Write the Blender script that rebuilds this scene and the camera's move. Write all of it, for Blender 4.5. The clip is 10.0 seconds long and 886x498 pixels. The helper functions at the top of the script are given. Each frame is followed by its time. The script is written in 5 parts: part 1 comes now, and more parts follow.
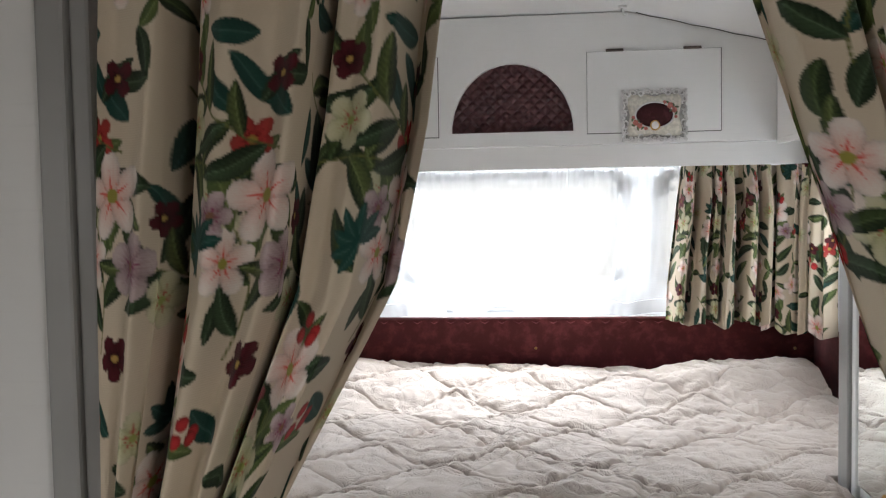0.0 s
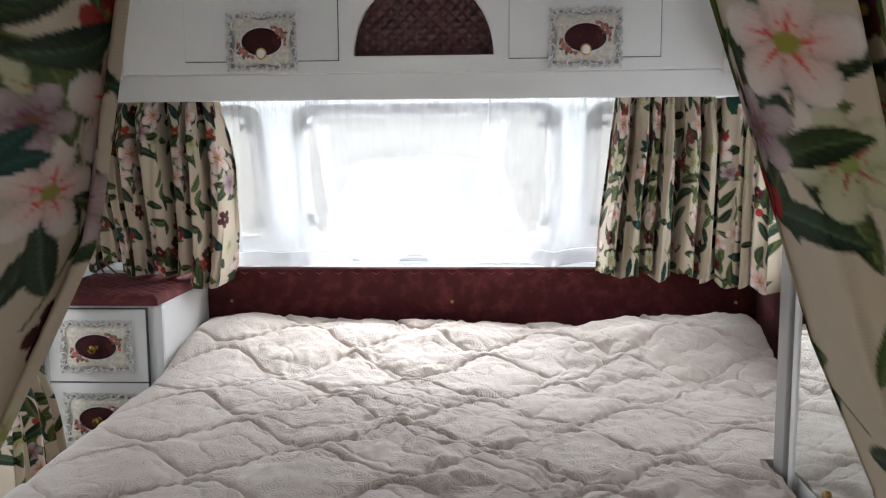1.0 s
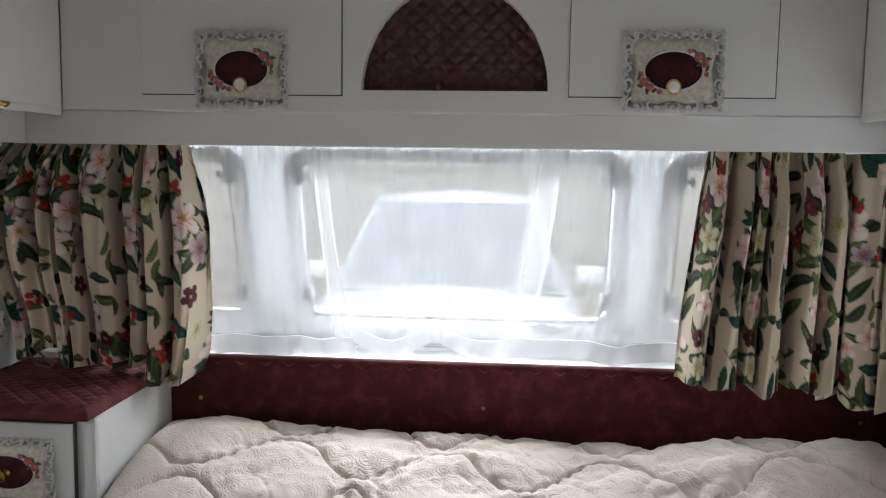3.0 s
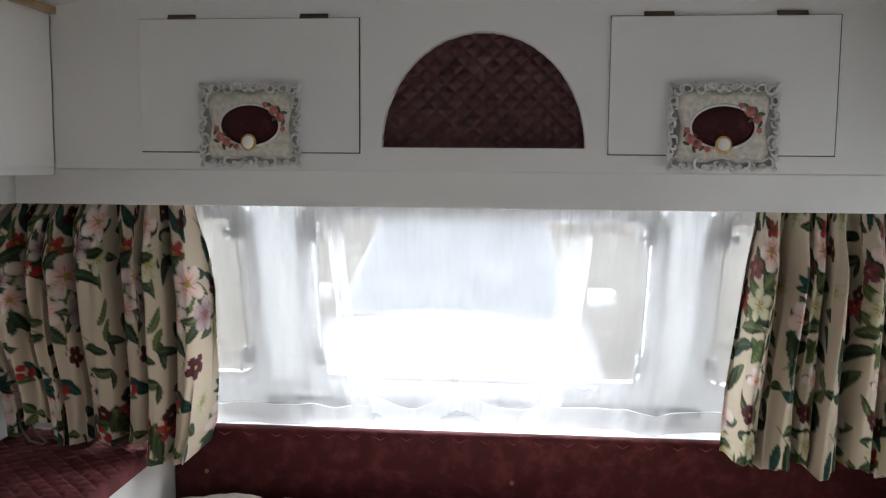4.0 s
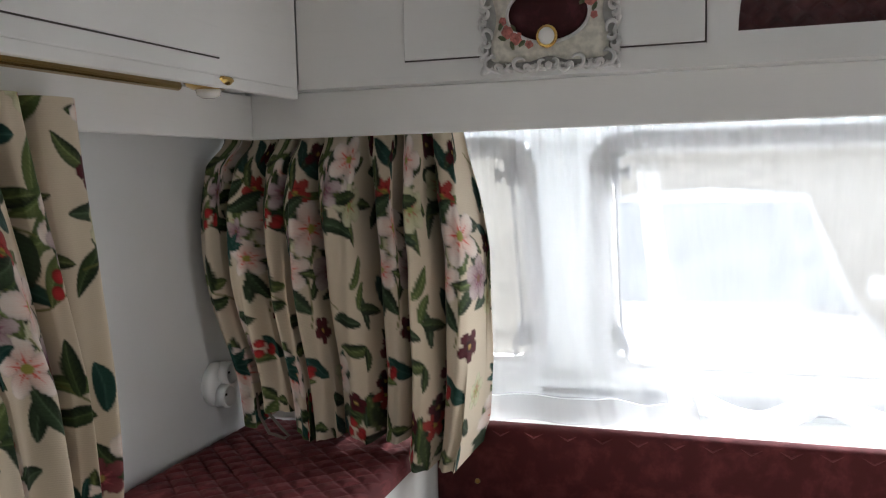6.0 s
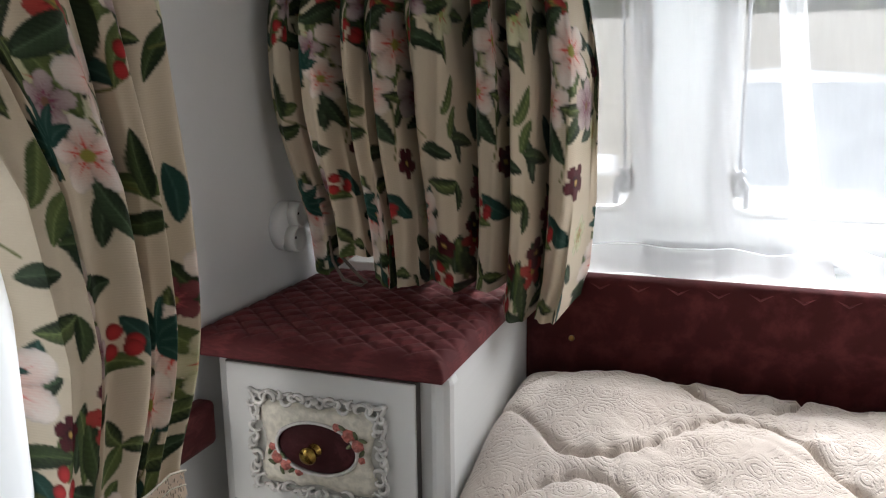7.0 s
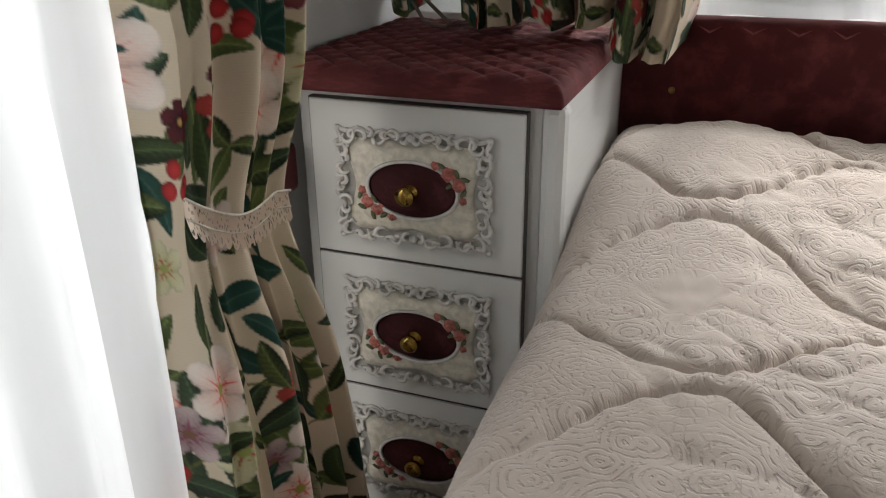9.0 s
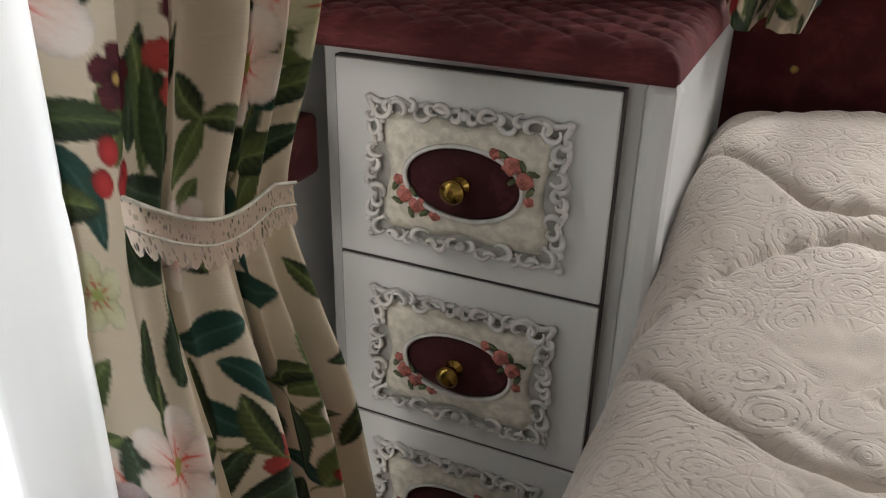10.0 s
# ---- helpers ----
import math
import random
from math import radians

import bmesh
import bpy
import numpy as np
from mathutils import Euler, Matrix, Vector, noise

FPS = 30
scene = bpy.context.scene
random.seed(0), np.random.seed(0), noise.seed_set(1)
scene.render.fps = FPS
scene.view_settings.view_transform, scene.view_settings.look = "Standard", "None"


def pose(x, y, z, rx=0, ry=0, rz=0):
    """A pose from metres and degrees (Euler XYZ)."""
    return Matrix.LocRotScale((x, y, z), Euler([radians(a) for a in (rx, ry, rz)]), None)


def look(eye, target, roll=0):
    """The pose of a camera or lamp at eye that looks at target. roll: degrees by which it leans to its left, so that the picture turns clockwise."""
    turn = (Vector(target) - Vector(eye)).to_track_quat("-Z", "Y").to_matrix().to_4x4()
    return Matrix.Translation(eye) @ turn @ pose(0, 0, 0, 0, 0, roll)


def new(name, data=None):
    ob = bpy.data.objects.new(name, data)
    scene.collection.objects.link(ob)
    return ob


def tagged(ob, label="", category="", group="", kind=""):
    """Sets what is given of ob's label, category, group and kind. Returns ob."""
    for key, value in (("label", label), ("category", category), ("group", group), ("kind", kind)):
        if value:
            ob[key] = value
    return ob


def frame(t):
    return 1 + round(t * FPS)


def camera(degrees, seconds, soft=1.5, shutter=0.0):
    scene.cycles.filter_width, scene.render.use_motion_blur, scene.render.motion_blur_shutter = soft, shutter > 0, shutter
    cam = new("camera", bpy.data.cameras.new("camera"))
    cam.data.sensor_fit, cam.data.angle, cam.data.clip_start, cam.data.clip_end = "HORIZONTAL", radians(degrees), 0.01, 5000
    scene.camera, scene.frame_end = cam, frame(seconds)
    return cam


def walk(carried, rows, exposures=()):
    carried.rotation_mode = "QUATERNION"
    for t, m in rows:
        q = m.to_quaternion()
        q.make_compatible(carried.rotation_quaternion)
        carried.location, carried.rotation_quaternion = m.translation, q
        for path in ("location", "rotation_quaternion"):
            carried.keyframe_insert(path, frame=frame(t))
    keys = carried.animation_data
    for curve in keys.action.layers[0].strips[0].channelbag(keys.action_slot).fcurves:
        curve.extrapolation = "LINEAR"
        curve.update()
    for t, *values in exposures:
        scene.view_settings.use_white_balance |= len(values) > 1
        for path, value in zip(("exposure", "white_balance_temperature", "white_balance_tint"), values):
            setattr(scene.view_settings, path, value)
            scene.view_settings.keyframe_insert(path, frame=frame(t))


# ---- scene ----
cam = camera(56.2, 10.0, soft=1.2)
PATH = [
    (0, (0.047, -0.099, 1.215), (-0.157, 1.888, 1.117), -1.0),
    (0.5, (0.136, 0.089, 1.182), (0.02, 2.075, 0.974), -0.7),
    (1, (0.187, 0.248, 1.196), (0.076, 2.231, 0.956), -0.4),
    (1.5, (0.183, 0.399, 1.19), (0.105, 2.38, 0.924), -0.1),
    (2, (0.159, 0.556, 1.223), (0.084, 2.531, 0.917), -0.2),
    (2.5, (0.147, 0.714, 1.239), (0.029, 2.686, 0.926), -0.6),
    (2.9, (0.151, 0.839, 1.293), (-0.03, 2.818, 1.069), 0.6),
    (3, (0.136, 0.858, 1.298), (-0.035, 2.841, 1.101), 0.8),
    (3.2, (0.133, 0.888, 1.31), (-0.043, 2.873, 1.141), 1.3),
    (4.3, (0.027, 1.069, 1.441), (-0.15, 3.05, 1.239), -0.1),
    (4.5, (0.009, 1.11, 1.426), (-0.216, 3.09, 1.253), -0.1),
    (5, (-0.05, 1.206, 1.393), (-0.463, 3.157, 1.243), -1.3),
    (5.2, (-0.112, 1.257, 1.398), (-0.583, 3.194, 1.234), -1.5),
    (6.3, (-0.262, 1.469, 1.225), (-0.92, 3.347, 1.013), -0.9),
    (6.5, (-0.297, 1.499, 1.203), (-0.963, 3.356, 0.874), -0.8),
    (7, (-0.378, 1.531, 1.15), (-1.06, 3.363, 0.728), -0.7),
    (7.5, (-0.451, 1.522, 1.108), (-1.146, 3.323, 0.586), -1.0),
    (8, (-0.48, 1.521, 1.071), (-1.183, 3.275, 0.414), -1.2),
    (8.5, (-0.495, 1.531, 1.038), (-1.173, 3.253, 0.279), -1.0),
    (9, (-0.513, 1.545, 1.004), (-1.174, 3.253, 0.199), -0.7),
    (9.5, (-0.575, 1.648, 0.962), (-1.253, 3.345, 0.15), 0.9),
    (10, (-0.612, 1.752, 0.943), (-1.346, 3.399, 0.079), 1.2),
]
# exposure as the phone's camera darkens on the way in
EXPOSURES = [(0.0, 2.93, 6100, 10), (1.0, 2.70, 6050, 10), (2.5, 2.12, 6080, 10), (4.5, 2.41, 6150, 10), (6.5, 2.53, 6200, 10), (8.0, 2.18, 6450, 10), (10.0, 2.30, 6600, 10)]
walk(cam, [(t, look(eye, target, roll)) for t, eye, target, roll in PATH], EXPOSURES)

# ---- world, sun ----
world = bpy.data.worlds.new("sky")
scene.world = world
world.use_nodes = True
wt = world.node_tree
sky = wt.nodes.new("ShaderNodeTexSky")
sky.sky_type, sky.sun_disc = "NISHITA", False
sky.sun_elevation, sky.sun_rotation = radians(50), radians(200)
sky.air_density, sky.dust_density, sky.ozone_density = 1.0, 4.0, 1.0
wash = wt.nodes.new("ShaderNodeHueSaturation")
wash.inputs["Saturation"].default_value = 0.3
wt.links.new(sky.outputs[0], wash.inputs["Color"])
wt.links.new(wash.outputs[0], wt.nodes["Background"].inputs[0])
wt.nodes["Background"].inputs[1].default_value = 0.052
sun = new("sun", bpy.data.lights.new("sun", "SUN"))
sun.data.energy, sun.data.angle, sun.data.color = 0.5, radians(25), (1.0, 0.96, 0.9)
sun.rotation_euler = (radians(40), 0, radians(160))

# bright sky close above the rear windows and outside the side window
for name, eye, aim, sx, sy, watts in (("rear_sky_light", (-0.02, 3.50, 1.68), (0.0, 1.6, 0.6), 2.0, 0.50, 18.0), ("side_sky_light", (-2.0, 1.85, 1.25), (-0.5, 1.70, 0.70), 1.3, 1.1, 3.7), ("side_sky_light", (1.62, 2.12, 1.55), (-0.9, 2.0, 0.95), 0.6, 0.5, 5.0), ("front_sky_light", (-1.75, -1.3, 1.45), (0.1, 0.75, 1.0), 1.0, 0.6, 5.0), ("front_sky_light", (1.70, -1.3, 1.45), (-0.1, 0.75, 1.0), 1.0, 0.6, 5.0)):
    lamp = new(name, bpy.data.lights.new(name, "AREA"))
    lamp.data.shape, lamp.data.size, lamp.data.size_y, lamp.data.energy = "RECTANGLE", sx, sy, watts
    lamp.data.color = (1.0, 0.94, 0.86) if name == "front_sky_light" else (0.98, 0.99, 1.0)
    lamp.matrix_world = look(eye, aim)


# ---- node materials ----
class Mat:
    """A node material under construction."""

    def __init__(self, name):
        self.m = bpy.data.materials.new(name)
        self.m.use_nodes = True
        self.t = self.m.node_tree
        self.b = self.t.nodes["Principled BSDF"]

    def n(self, kind, **props):
        node = self.t.nodes.new(kind)
        for k, v in props.items():
            if k == "operation":
                node.operation = v
            elif k == "blend_type":
                node.blend_type = v
            elif k == "data_type":
                node.data_type = v
            elif k == "voronoi_dimensions":
                node.voronoi_dimensions = v
            elif k == "feature":
                node.feature = v
            elif k == "noise_dimensions":
                node.noise_dimensions = v
        return node

    def put(self, sock, v):
        if isinstance(v, bpy.types.NodeSocket):
            self.t.links.new(v, sock)
        else:
            sock.default_value = v

    def math(self, op, a, b=0.0, c=0.0, clamp=False):
        k = self.n("ShaderNodeMath", operation=op)
        k.use_clamp = clamp
        for i, v in enumerate((a, b, c)):
            self.put(k.inputs[i], v)
        return k.outputs[0]

    def vec(self, op, a, b=(0, 0, 0)):
        k = self.n("ShaderNodeVectorMath", operation=op)
        self.put(k.inputs[0], a)
        self.put(k.inputs[1], b)
        return k.outputs["Value"] if op == "LENGTH" else k.outputs[0]

    def mix(self, f, a, b, mode="MIX"):
        k = self.n("ShaderNodeMix", data_type="RGBA", blend_type=mode)
        self.put(k.inputs[0], f)
        self.put(k.inputs[6], a)
        self.put(k.inputs[7], b)
        return k.outputs[2]

    def noise(self, vec, scale, detail=2.0, rough=0.5):
        k = self.n("ShaderNodeTexNoise")
        if vec is not None:
            self.put(k.inputs["Vector"], vec)
        k.inputs["Scale"].default_value = scale
        k.inputs["Detail"].default_value = detail
        k.inputs["Roughness"].default_value = rough
        return k.outputs[0]

    def coord(self, which="Object"):
        return self.n("ShaderNodeTexCoord").outputs[which]

    def smooth(self, v, lo, hi):
        k = self.n("ShaderNodeMapRange")
        k.interpolation_type = "SMOOTHSTEP"
        self.put(k.inputs[0], v)
        k.inputs[1].default_value, k.inputs[2].default_value = lo, hi
        return k.outputs[0]

    def bump(self, h, strength, dist):
        k = self.n("ShaderNodeBump")
        self.put(k.inputs["Height"], h)
        k.inputs["Strength"].default_value, k.inputs["Distance"].default_value = strength, dist
        self.t.links.new(k.outputs[0], self.b.inputs["Normal"])

    def set(self, **kw):
        names = {"color": "Base Color", "rough": "Roughness", "metal": "Metallic", "sheen": "Sheen Weight", "sheen_rough": "Sheen Roughness",
                 "spec": "Specular IOR Level", "coat": "Coat Weight", "trans": "Transmission Weight", "sheen_tint": "Sheen Tint"}
        for k, v in kw.items():
            self.put(self.b.inputs[names[k]], v)
        return self


def plain(name, color, rough=0.5, metal=0.0, vary=0.12, scale=6.0, fine=120.0, bump=0.1, dist=0.0005, spec=0.5):
    """A painted or moulded surface with two scales of variation."""
    s = Mat(name)
    co = s.coord()
    big, small = s.noise(co, scale, 4), s.noise(co, fine, 3)
    dark = tuple(c * (1 - vary) for c in color)
    c = s.mix(s.smooth(big, 0.3, 0.7), (*dark, 1), (*color, 1))
    s.set(color=c, metal=metal, spec=spec, rough=s.math("ADD", rough - 0.06, s.math("MULTIPLY", small, 0.12)))
    s.bump(s.math("ADD", s.math("MULTIPLY", big, 0.6), s.math("MULTIPLY", small, 0.4)), bump, dist)
    return s.m


def brushed_white(name, color=(0.78, 0.78, 0.77), rough=0.32):
    """White enamel brushed by hand on board: faint strokes along the board."""
    s = Mat(name)
    co = s.coord()
    mp = s.n("ShaderNodeMapping")
    s.put(mp.inputs["Vector"], co)
    mp.inputs["Scale"].default_value = (8, 8, 160)
    strokes = s.noise(mp.outputs[0], 1.0, 3)
    big = s.noise(co, 3.0, 4)
    c = s.mix(s.smooth(big, 0.25, 0.75), tuple(x * 0.93 for x in color) + (1,), (*color, 1))
    c = s.mix(s.math("MULTIPLY", s.smooth(strokes, 0.55, 0.9), 0.25), c, (0.62, 0.61, 0.59, 1))
    s.set(color=c, rough=s.math("ADD", rough, s.math("MULTIPLY", strokes, 0.18)))
    s.bump(strokes, 0.18, 0.0004)
    return s.m


def velvet(name, color):
    """Crushed velour with soft lighter patches."""
    s = Mat(name)
    co = s.coord()
    warp = s.vec("ADD", co, s.vec("MULTIPLY", s.n("ShaderNodeTexNoise").outputs[1], (0.05, 0.05, 0.05)))
    crush, fine = s.noise(warp, 28.0, 4, 0.6), s.noise(co, 400.0, 2)
    light = tuple(min(1, c * 1.8 + 0.008) for c in color)
    c = s.mix(s.smooth(crush, 0.42, 0.72), (*color, 1), (*light, 1))
    s.set(color=c, rough=0.75, sheen=0.10, sheen_rough=0.4, sheen_tint=(0.9, 0.5, 0.5, 1), spec=0.25)
    s.bump(s.math("ADD", s.math("MULTIPLY", crush, 0.7), s.math("MULTIPLY", fine, 0.3)), 0.25, 0.001)
    return s.m


def floral_print(name):
    """Cream linen with the flower print carried by the cloth, thread by thread."""
    s = Mat(name)
    uv = s.coord("UV")
    at = s.n("ShaderNodeVertexColor")
    at.layer_name = "print"
    thread = s.noise(s.vec("MULTIPLY", uv, (1, 6, 1)), 260.0, 2)
    rib = s.math("SINE", s.math("MULTIPLY", s.vec("LENGTH", s.vec("MULTIPLY", uv, (0, 1, 0))), 2400.0))
    c = s.mix(s.math("MULTIPLY", thread, 0.30), at.outputs[0], s.mix(1.0, at.outputs[0], (0.72, 0.68, 0.60, 1), "MULTIPLY"))
    c = s.mix(s.math("MULTIPLY", s.smooth(s.noise(uv, 6.0, 3), 0.35, 0.7), 0.25), c, s.mix(1.0, c, (0.88, 0.84, 0.78, 1), "MULTIPLY"))
    s.set(color=c, rough=0.85, spec=0.2, sheen=0.08)
    s.bump(s.math("ADD", thread, s.math("MULTIPLY", rib, 0.25)), 0.3, 0.0006)
    tr = s.n("ShaderNodeBsdfTranslucent")
    s.put(tr.inputs[0], c)
    mixs = s.n("ShaderNodeMixShader")
    mixs.inputs[0].default_value = 0.015
    s.t.links.new(s.b.outputs[0], mixs.inputs[1])
    s.t.links.new(tr.outputs[0], mixs.inputs[2])
    s.t.links.new(mixs.outputs[0], s.t.nodes["Material Output"].inputs[0])
    return s.m


class FlowerCloth:
    """The repeat of the print, drawn on a canvas of cloth millimetres."""

    W, H, STEP = 0.50, 0.66, 0.001

    def __init__(self):
        self.nx, self.ny = int(self.W / self.STEP), int(self.H / self.STEP)
        self.gx, self.gy = np.meshgrid((np.arange(self.nx) + 0.5) * self.STEP, (np.arange(self.ny) + 0.5) * self.STEP)
        self.c = np.empty((self.ny, self.nx, 3))
        self.c[:] = (0.62, 0.53, 0.405)
        self.rng = np.random.RandomState(77)
        self.fine = self.rng.rand(self.ny, self.nx)

    def local(self, x, y, ang):
        dx = (self.gx - x + self.W / 2) % self.W - self.W / 2
        dy = (self.gy - y + self.H / 2) % self.H - self.H / 2
        ca, sa = math.cos(ang), math.sin(ang)
        return dx * ca + dy * sa, -dx * sa + dy * ca

    def paint(self, cover, col):
        cover = np.clip(cover, 0, 1)[..., None]
        self.c = self.c * (1 - cover) + np.asarray(col) * cover

    @staticmethod
    def soft(d, w=0.0009):
        return np.clip(d / w + 0.5, 0, 1)

    def leaf(self, x, y, ang, length, width, dark, light):
        """Base at (x, y), pointing along ang; toothed rim, two halves, ribs."""
        u, v = self.local(x, y, ang)
        t = u / length
        v = v - 0.06 * length * np.sin(np.clip(t, 0, 1) * 3.1)
        half = width * np.clip(t * (1 - t), 0, 1) ** 0.75 * 2.1 * (1 - 0.25 * t)
        half = half + 0.0003 * np.sin(u * 1100)
        inside = (t > 0) & (t < 1)
        m = self.soft(half - np.abs(v)) * inside
        q = np.clip(np.abs(v) / (half + 1e-5), 0, 1)
        rib = 0.5 + 0.5 * np.sin((u - np.abs(v) * 0.9) * 900)
        tone = np.clip(0.13 + 0.35 * (v > 0) + 0.35 * rib * (1 - q) + 0.25 * (self.fine - 0.5) - 0.35 * q ** 3, 0, 1)[..., None]
        self.paint(m, np.asarray(dark) * (1 - tone) + np.asarray(light) * tone)
        self.paint(self.soft(0.0008 - np.abs(v), 0.0010) * inside * (t < 0.92) * 0.7, np.asarray(light) * 1.5 + 0.02)

    def stem(self, pts, width, col):
        d = np.full(self.gx.shape, 9.0)
        for x, y in pts:
            u, v = self.local(x, y, 0)
            d = np.minimum(d, u * u + v * v)
        self.paint(self.soft(width - np.sqrt(d)), col)

    def bloom(self, x, y, ang, r, petals, rim, vein, heart, eye, squash=1.0):
        for k in range(petals):
            a = ang + 2 * math.pi * k / petals
            u, v = self.local(x, y, a)
            v = v / squash
            t = u / r
            half = r * 0.60 * np.clip(t, 0, 1) ** 0.62 * np.clip(1.04 - t, 0, 1) ** 0.42 * 1.25
            half = half + 0.0008 * np.sin(u * 900 + k)
            inside = (t > 0.02) & (t < 1.04)
            m = self.soft(half - np.abs(v)) * inside
            fan = v / (np.abs(u) + 0.004)
            lines = 0.5 + 0.5 * np.sin(fan * 34 + k)
            q = np.clip(np.abs(v) / (half + 1e-5), 0, 1)
            tone = np.clip(0.75 * np.clip(1.0 - t * 1.15, 0, 1) + 0.38 * lines ** 3 * (1 - t) + 0.22 * (self.fine - 0.5), 0, 1)[..., None]
            shade = (1 - 0.35 * q ** 4)[..., None]
            self.paint(m, (np.asarray(rim) * (1 - tone) + np.asarray(vein) * tone) * shade)
            self.paint(self.soft(r * 0.055 * np.clip(1 - t / 0.62, 0, 1) - np.abs(v)) * (t < 0.62) * (t > 0), heart)
        u, v = self.local(x, y, ang)
        rr = np.sqrt(u * u + v * v)
        self.paint(self.soft(r * 0.17 - rr), eye)
        for k in range(9):
            a = 2 * math.pi * k / 9 + ang
            su, sv = u - 0.30 * r * math.cos(a), v - 0.30 * r * math.sin(a)
            self.paint(self.soft(0.0011 - np.sqrt(su * su + sv * sv)), heart)

    def palm(self, x, y, ang, r, dark, light):
        for k in range(7):
            a = ang + (k - 3) * 0.62
            self.leaf(x, y, a, r * (1.0 - 0.06 * abs(k - 3)), r * 0.25, dark, light)

    def berries(self, x, y, col):
        for k in range(4):
            cx, cy = x + 0.013 * math.cos(k * 1.9), y + 0.012 * math.sin(k * 1.9)
            u, v = self.local(cx, cy, 0)
            d = np.sqrt(u * u + v * v)
            sh = np.clip(1.1 - (d / 0.009) ** 2 * 0.6 + (u - v) * 20, 0.3, 1.3)[..., None]
            self.paint(self.soft(0.0085 - d), np.asarray(col) * sh)


DK, GR, OL, TE = (0.014, 0.025, 0.012), (0.060, 0.092, 0.028), (0.145, 0.185, 0.060), (0.022, 0.072, 0.056)
APPLE = ((0.80, 0.72, 0.66), (0.72, 0.38, 0.31), (0.66, 0.07, 0.05), (0.32, 0.30, 0.06))
HELLE = ((0.60, 0.58, 0.40), (0.42, 0.42, 0.20), (0.40, 0.08, 0.06), (0.30, 0.34, 0.10))
PLUM = ((0.52, 0.42, 0.42), (0.17, 0.06, 0.09), (0.22, 0.04, 0.10), (0.20, 0.10, 0.06))
DUSK = ((0.21, 0.06, 0.065), (0.13, 0.02, 0.03), (0.40, 0.09, 0.10), (0.30, 0.22, 0.06))
RED = ((0.36, 0.05, 0.04), (0.40, 0.03, 0.03), (0.14, 0.01, 0.01), (0.35, 0.25, 0.05))
WINE = ((0.085, 0.010, 0.016), (0.045, 0.006, 0.010), (0.02, 0.004, 0.006), (0.45, 0.30, 0.08))


def draw_print():
    f = FlowerCloth()
    rng = random.Random(31)

    def spray(x, y, ang, bend, kinds):
        pts = []
        n = 60
        px, py, a = x, y, ang
        for k in range(n):
            px, py, a = px + 0.0030 * math.cos(a), py + 0.0030 * math.sin(a), a + bend / n
            pts.append((px, py, a))
        f.stem([(p[0], p[1]) for p in pts], 0.0016, (0.13, 0.14, 0.04))
        for k, side in ((8, 1), (17, -1), (26, 1), (34, -1), (43, 1), (50, -1)):
            p = pts[k]
            f.leaf(p[0], p[1], p[2] + side * rng.uniform(0.6, 1.1), rng.uniform(0.058, 0.086), rng.uniform(0.017, 0.023), *rng.choice(((DK, GR), (DK, OL), (DK, (0.06, 0.10, 0.05)), (GR, OL))))
        p = pts[-1]
        f.leaf(p[0], p[1], p[2], 0.070, 0.016, DK, OL)
        for (kind, r), (dx, dy) in zip(kinds, ((0.004, 0.0), (-0.052, 0.036), (-0.040, -0.052), (-0.100, 0.045))):
            bx = p[0] + dx * math.cos(p[2]) - dy * math.sin(p[2])
            by = p[1] + dx * math.sin(p[2]) + dy * math.cos(p[2])
            f.bloom(bx, by, rng.uniform(0, 6), r, 5, *kind, squash=rng.uniform(0.85, 1.15))

    for k in range(62):
        f.leaf(rng.uniform(0, 0.5), rng.uniform(0, 0.66), rng.uniform(0, 6.3), rng.uniform(0.055, 0.085), rng.uniform(0.016, 0.022), *rng.choice(((DK, GR), (GR, OL), (DK, (0.05, 0.08, 0.04)), ((0.012, 0.045, 0.035), TE))))
    spray(0.05, 0.05, 0.7, 0.9, ((APPLE, 0.046), (APPLE, 0.038), (WINE, 0.018)))
    spray(0.33, 0.11, 2.0, -0.8, ((APPLE, 0.042), (DUSK, 0.026), (PLUM, 0.026)))
    spray(0.43, 0.30, 1.2, 1.1, ((HELLE, 0.038), (APPLE, 0.036), (WINE, 0.020)))
    spray(0.16, 0.33, 2.4, 0.7, ((PLUM, 0.036), (HELLE, 0.030), (WINE, 0.020)))
    spray(0.28, 0.50, 0.3, -0.9, ((APPLE, 0.048), (RED, 0.026), (PLUM, 0.026)))
    spray(0.05, 0.60, -0.9, 0.8, ((HELLE, 0.036), (APPLE, 0.040)))
    spray(0.22, 0.02, 1.6, -1.0, ((HELLE, 0.034), (RED, 0.026)))
    spray(0.08, 0.46, 0.2, 1.3, ((APPLE, 0.040), (PLUM, 0.030)))
    spray(0.47, 0.52, 2.9, -0.6, ((WINE, 0.021), (HELLE, 0.030)))
    for x, y, a, r in ((0.10, 0.22, 1.3, 0.050), (0.37, 0.42, 2.2, 0.046)):
        f.palm(x, y, a, r, (0.010, 0.050, 0.040), TE)
    for x, y in ((0.24, 0.20), (0.46, 0.60)):
        f.bloom(x, y, rng.uniform(0, 6), 0.022, 4, *WINE)
    for x, y in ((0.17, 0.12), (0.40, 0.23), (0.13, 0.49), (0.33, 0.33)):
        f.berries(x, y, (0.42, 0.03, 0.03))
    # fill the barest spots of the repeat, one after another
    disc = np.zeros((f.ny, f.nx))
    yy, xx = np.meshgrid(np.minimum(np.arange(f.ny), f.ny - np.arange(f.ny)), np.minimum(np.arange(f.nx), f.nx - np.arange(f.nx)), indexing="ij")
